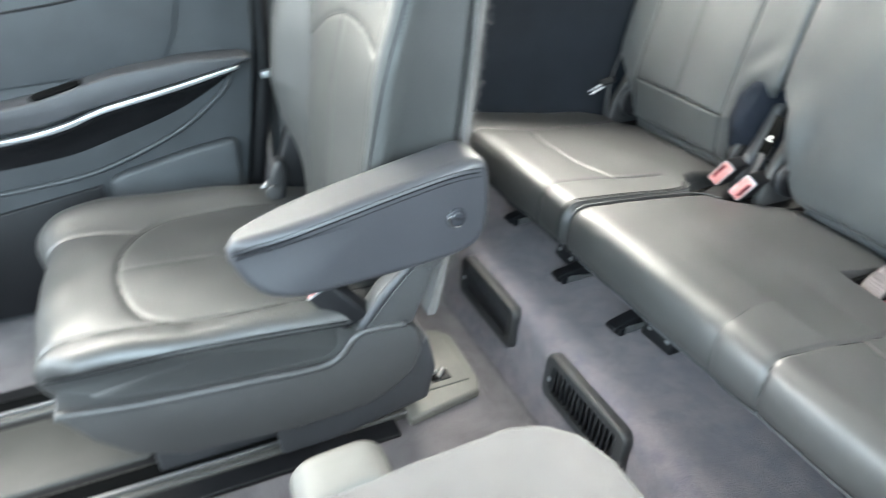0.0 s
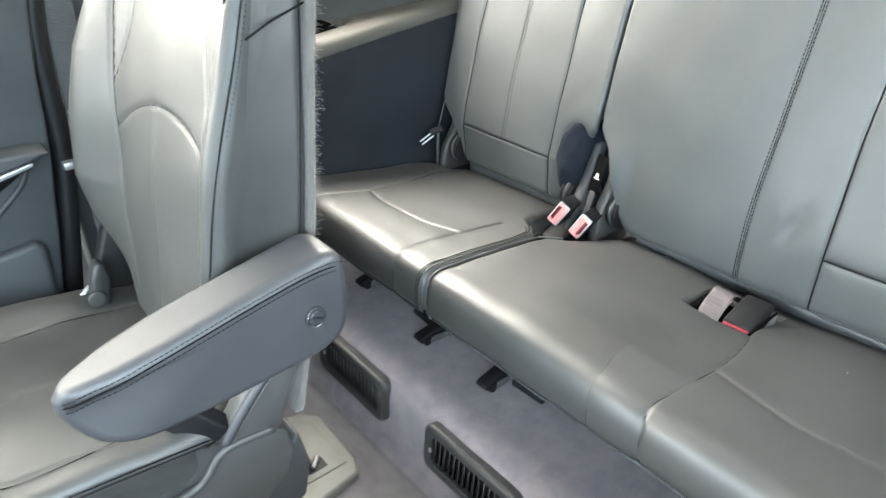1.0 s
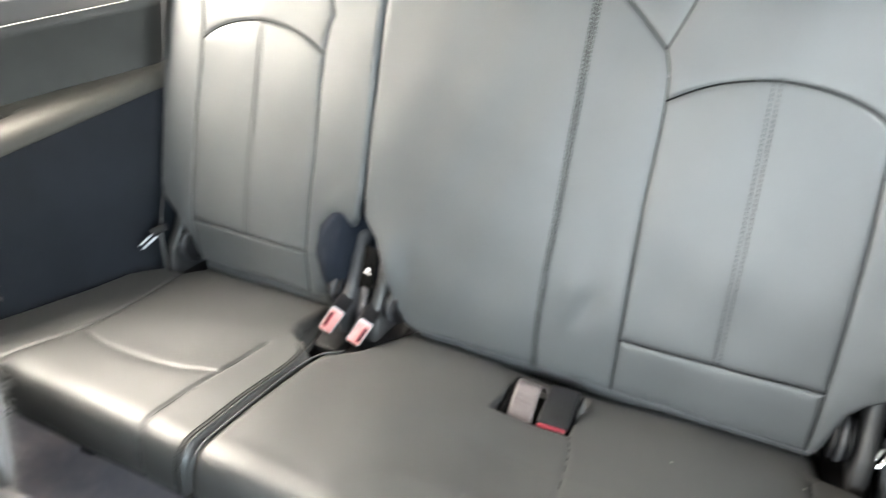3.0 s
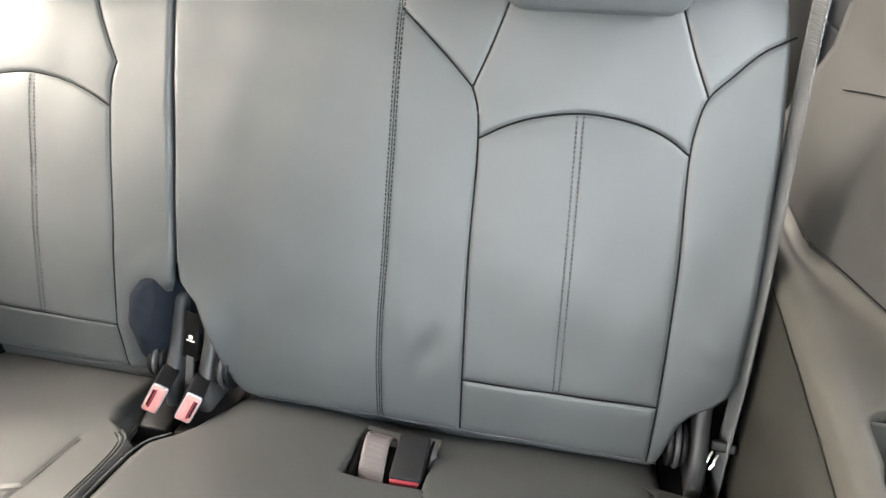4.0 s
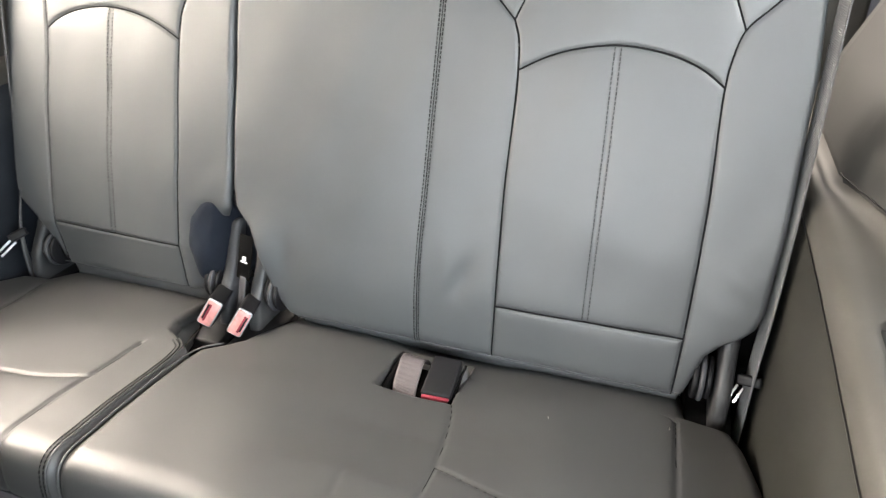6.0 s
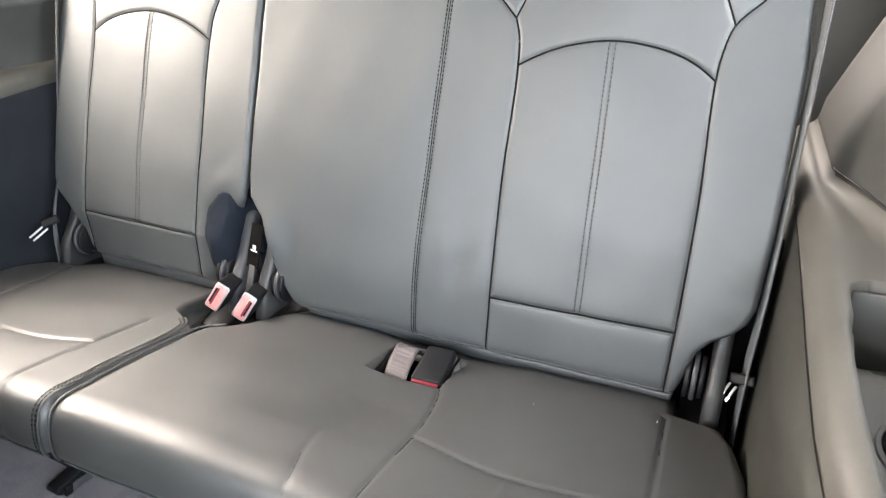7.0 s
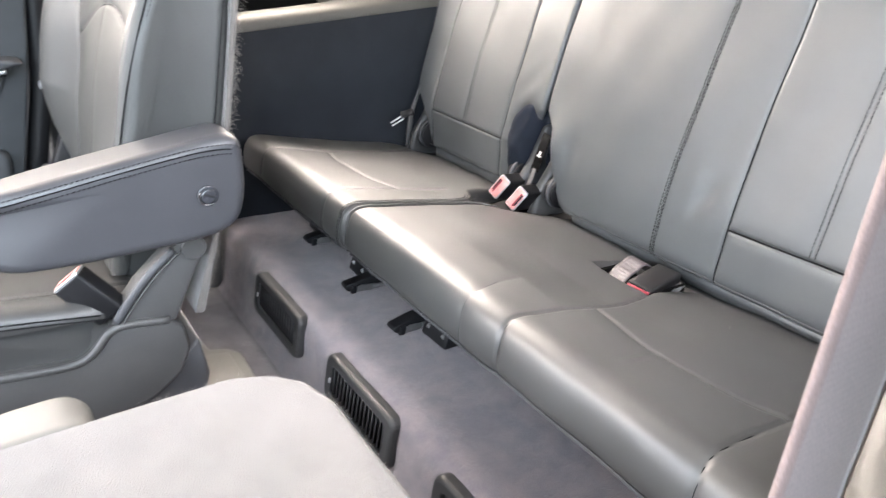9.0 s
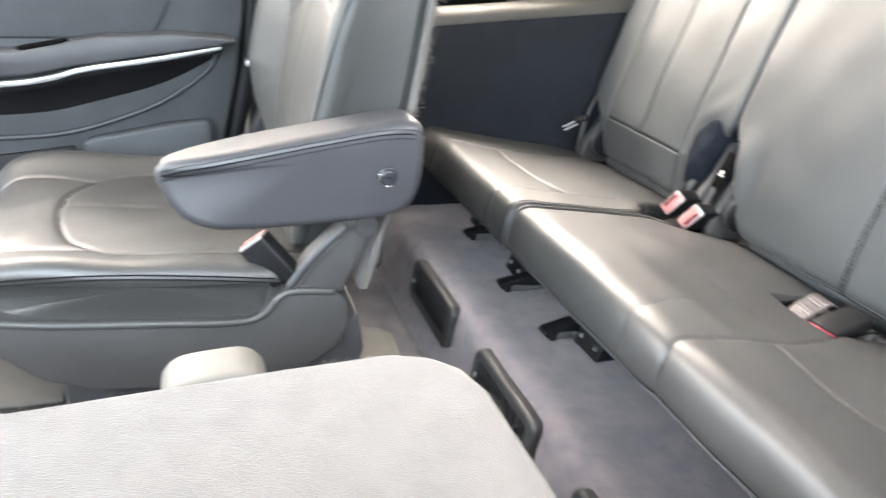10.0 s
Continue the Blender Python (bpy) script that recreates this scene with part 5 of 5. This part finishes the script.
    tube("recline_lever", lev, 0.006, DARK_PLASTIC, bracket, "dark recline lever")
    tube("lever_edge", lev + np.array([0.006, -0.004, -0.004]), 0.0014, PLASTIC, bracket)
    part("outer_bracket", prism_bm([(0.31, 0.20), (0.44, 0.22), (0.462, 0.34), (0.452, 0.43), (0.40, 0.44), (0.362, 0.40), (0.330, 0.32)], 1, 1.150, 1.180, 0.006), BLACK_PLASTIC, t, "dark outer recliner cover")
    outer = part("recliner_post", prism_bm([(0.296, 0.245), (0.322, 0.245), (0.340, 0.325), (0.336, 0.352), (0.324, 0.356), (0.312, 0.33)], 1, 1.105, 1.135, 0.007, 3), VENT_GREY, t, "dark upright recliner cover")
    part("post_cap", turned(cyl_bm(0.013, 0.006, 0.002, 20), pose(0.312, 1.103, 0.300, 90, 0, 0)), PLASTIC, outer)
    tube("recline_rod", [(0.268, 1.150, 0.258), (0.288, 1.150, 0.280), (0.312, 1.145, 0.302)], 0.005, SATIN, outer, "bare recline rod")
    tube("outer_handle", [(0.262, 1.165, 0.250), (0.282, 1.140, 0.258), (0.305, 1.120, 0.262)], 0.009, PLASTIC, t)
    return t


captain_chair()
buckle("belt_buckle", facing((0.308, 0.768, 0.309), (-0.60, 0.22, 0.70), (0.68, -0.46, 0.57)), -1, PINK, "black belt buckle with a pale pink button beside the chair", long=0.070, group="seat belt buckles")

# track tray and rails
tray = thing("track_cover", "beige plastic seat track cover on the floor", "track cover", at=(0.5, 0.86, FLOOR))
part("cover", prism_bm([(0.42, 0.752), (0.55, 0.772), (0.562, 0.80), (0.566, 0.925), (0.545, 0.952), (0.52, 0.96), (0.515, 1.02), (0.42, 1.02)], 2, FLOOR - 0.004, 0.036, 0.006, 3), BEIGE, tray)
part("step_lip", prism_bm([(0.47, 0.80), (0.545, 0.80), (0.545, 0.93), (0.47, 0.95)], 2, 0.034, 0.039, 0.002), BEIGE, tray)
part("latch_hole", box_bm((0.484, 0.812, 0.036), (0.518, 0.838, 0.0405), 0.002), BLACK_PLASTIC, tray, "black latch hole")
part("bolt", turned(cyl_bm(0.005, 0.022, 0.001, 12), pose(0.502, 0.825, 0.044, 0, 80, 40)), STEEL, tray)
part("bolt", turned(cyl_bm(0.004, 0.016, 0.001, 12), pose(0.490, 0.829, 0.046, 20, 60, 0)), STEEL, tray)
for y in (0.80, 1.04):
    rail = thing("seat_rail", "grey metal seat rail along the floor", "rail", "seat rails", at=(0.1, y, FLOOR))
    part("channel", box_bm((-0.55, y - 0.028, FLOOR - 0.003), (0.43, y + 0.028, 0.034), 0.004), RAIL_GREY, rail, "grey rail cover")
    # Black strip wider than the channel, painted as the rail's shadow.
    part("rail_shade", box_bm((-0.56, y - 0.062, FLOOR - 0.003), (0.40, y + 0.062, 0.0275), 0.003), BLACK_PLASTIC, rail, "black strip painted as shade beside the rail")
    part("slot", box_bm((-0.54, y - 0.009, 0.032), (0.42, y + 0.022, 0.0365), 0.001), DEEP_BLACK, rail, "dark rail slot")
    part("inner_rail", box_bm((-0.53, y - 0.016, 0.033), (0.42, y - 0.011, 0.041), 0.001), STEEL, rail, "bare steel rail edge")
mat = thing("floor_mat", "grey rubber floor mat before the captain's chair", "mat")
part("sheet", box_bm((-0.50, 0.845, FLOOR - 0.002), (0.04, 0.995, 0.034), 0.006), RAIL_GREY, mat)

# ---- the near captain's chair, folded forward ----
fold = thing("folded_chair", "folded captain's chair showing its pale grey carpeted back", "car seat", at=(0.15, 0.15, FLOOR))


def folded_back():
    poly = [(0.470, -0.02), (0.468, 0.27), (0.468, 0.332), (0.457, 0.372), (0.433, 0.396), (0.398, 0.408), (0.30, 0.404), (0.10, 0.390), (-0.25, 0.375), (-0.25, -0.02)]
    bm = prism_bm(poly, 2, 0.312, 0.352, 0.010, 4)
    return part("carpet_back", bm, MAT_CARPET, fold, "pale grey carpeted seat back lying flat")


fb = folded_back()
rng = random.Random(9)
edge_line = catmull([(-0.25, 0.376), (0.10, 0.391), (0.30, 0.405), (0.398, 0.409), (0.433, 0.397), (0.457, 0.373), (0.469, 0.332), (0.469, 0.27), (0.471, 0.05)], 0.002)
items = []
for i in range(2600):
    k = rng.randrange(len(edge_line) - 1)
    x, y = edge_line[k]
    d0 = edge_line[k + 1] - edge_line[k]
    out = np.array([-d0[1], d0[0]])
    out /= np.linalg.norm(out)
    p = np.array([x, y, 0.347 - rng.random() * 0.012]) - np.array([*(out * 0.003), 0])
    d = np.array([*(out * rng.uniform(0.3, 1.2)), rng.uniform(0.0, 1.0)]) + np.array([rng.uniform(-0.5, 0.5), rng.uniform(-0.5, 0.5), 0])
    L = 0.0015 + 0.0035 * rng.random() ** 2.5
    items.append(tube_arrays(np.array([p, p + d * L * 0.5, p + d * L]), 0.0002, 3))
v, f = join_arrays(items)
tagged(part("carpet_fringe", mesh_of("carpet_fringe", v, f, MAT_CARPET), MAT_CARPET, fb), kind="stuff")
part("cushion", box_bm((-0.20, 0.0, 0.17), (0.40, 0.372, 0.311), 0.02, 4), LEATHER, fold, "grey leather seat cushion underneath")
part("base", box_bm((-0.10, 0.03, FLOOR), (0.38, 0.36, 0.172), 0.01), DARK_PLASTIC, fold, "dark plastic seat base")
arm_pad = Pad([(0.198, 0.312), (0.199, 0.334), (0.211, 0.347), (0.243, 0.352), (0.271, 0.351), (0.285, 0.339), (0.289, 0.312)], [(0.285, 0.262), (0.243, 0.242), (0.203, 0.262)], lambda x, z: 0.390 + 0 * x, lambda x, z: 0.450 + 0 * x, r=0.012, step=0.005)
fa = part("armrest", arm_pad.mesh("armrest", PALE_LEATHER), PALE_LEATHER, fold, "leather armrest end, tone brightened for strong light")
tube("arm_seam", catmull([(0.200, 0.395, 0.331), (0.213, 0.3905, 0.340), (0.243, 0.390, 0.344), (0.273, 0.3905, 0.341), (0.286, 0.395, 0.331)], 0.005), 0.0012, STITCH, fa, sides=5)
part("arm_bracket", prism_bm([(0.25, 0.10), (0.335, 0.10), (0.335, 0.26), (0.30, 0.285), (0.25, 0.25)], 1, 0.395, 0.440, 0.006), PLASTIC, fold, "grey armrest bracket")

# ---- near door side ----
belt = thing("front_belt", "mauve-grey webbing belt hanging by the near door pillar", "seat belt")
pts = catmull([(0.455, -0.060, 1.14), (0.444, -0.059, 0.92), (0.438, -0.060, 0.67), (0.430, -0.0615, 0.47), (0.422, -0.063, 0.27), (0.417, -0.066, 0.10)], 0.03)
part("webbing", strap_mesh("webbing", pts, (1, 0.0, 0), 0.047, 0.002, WEB_PINK), WEB_PINK, belt)
part("floor_anchor", box_bm((0.396, -0.080, FLOOR - 0.002), (0.440, -0.060, 0.11), 0.004), STEEL, belt)
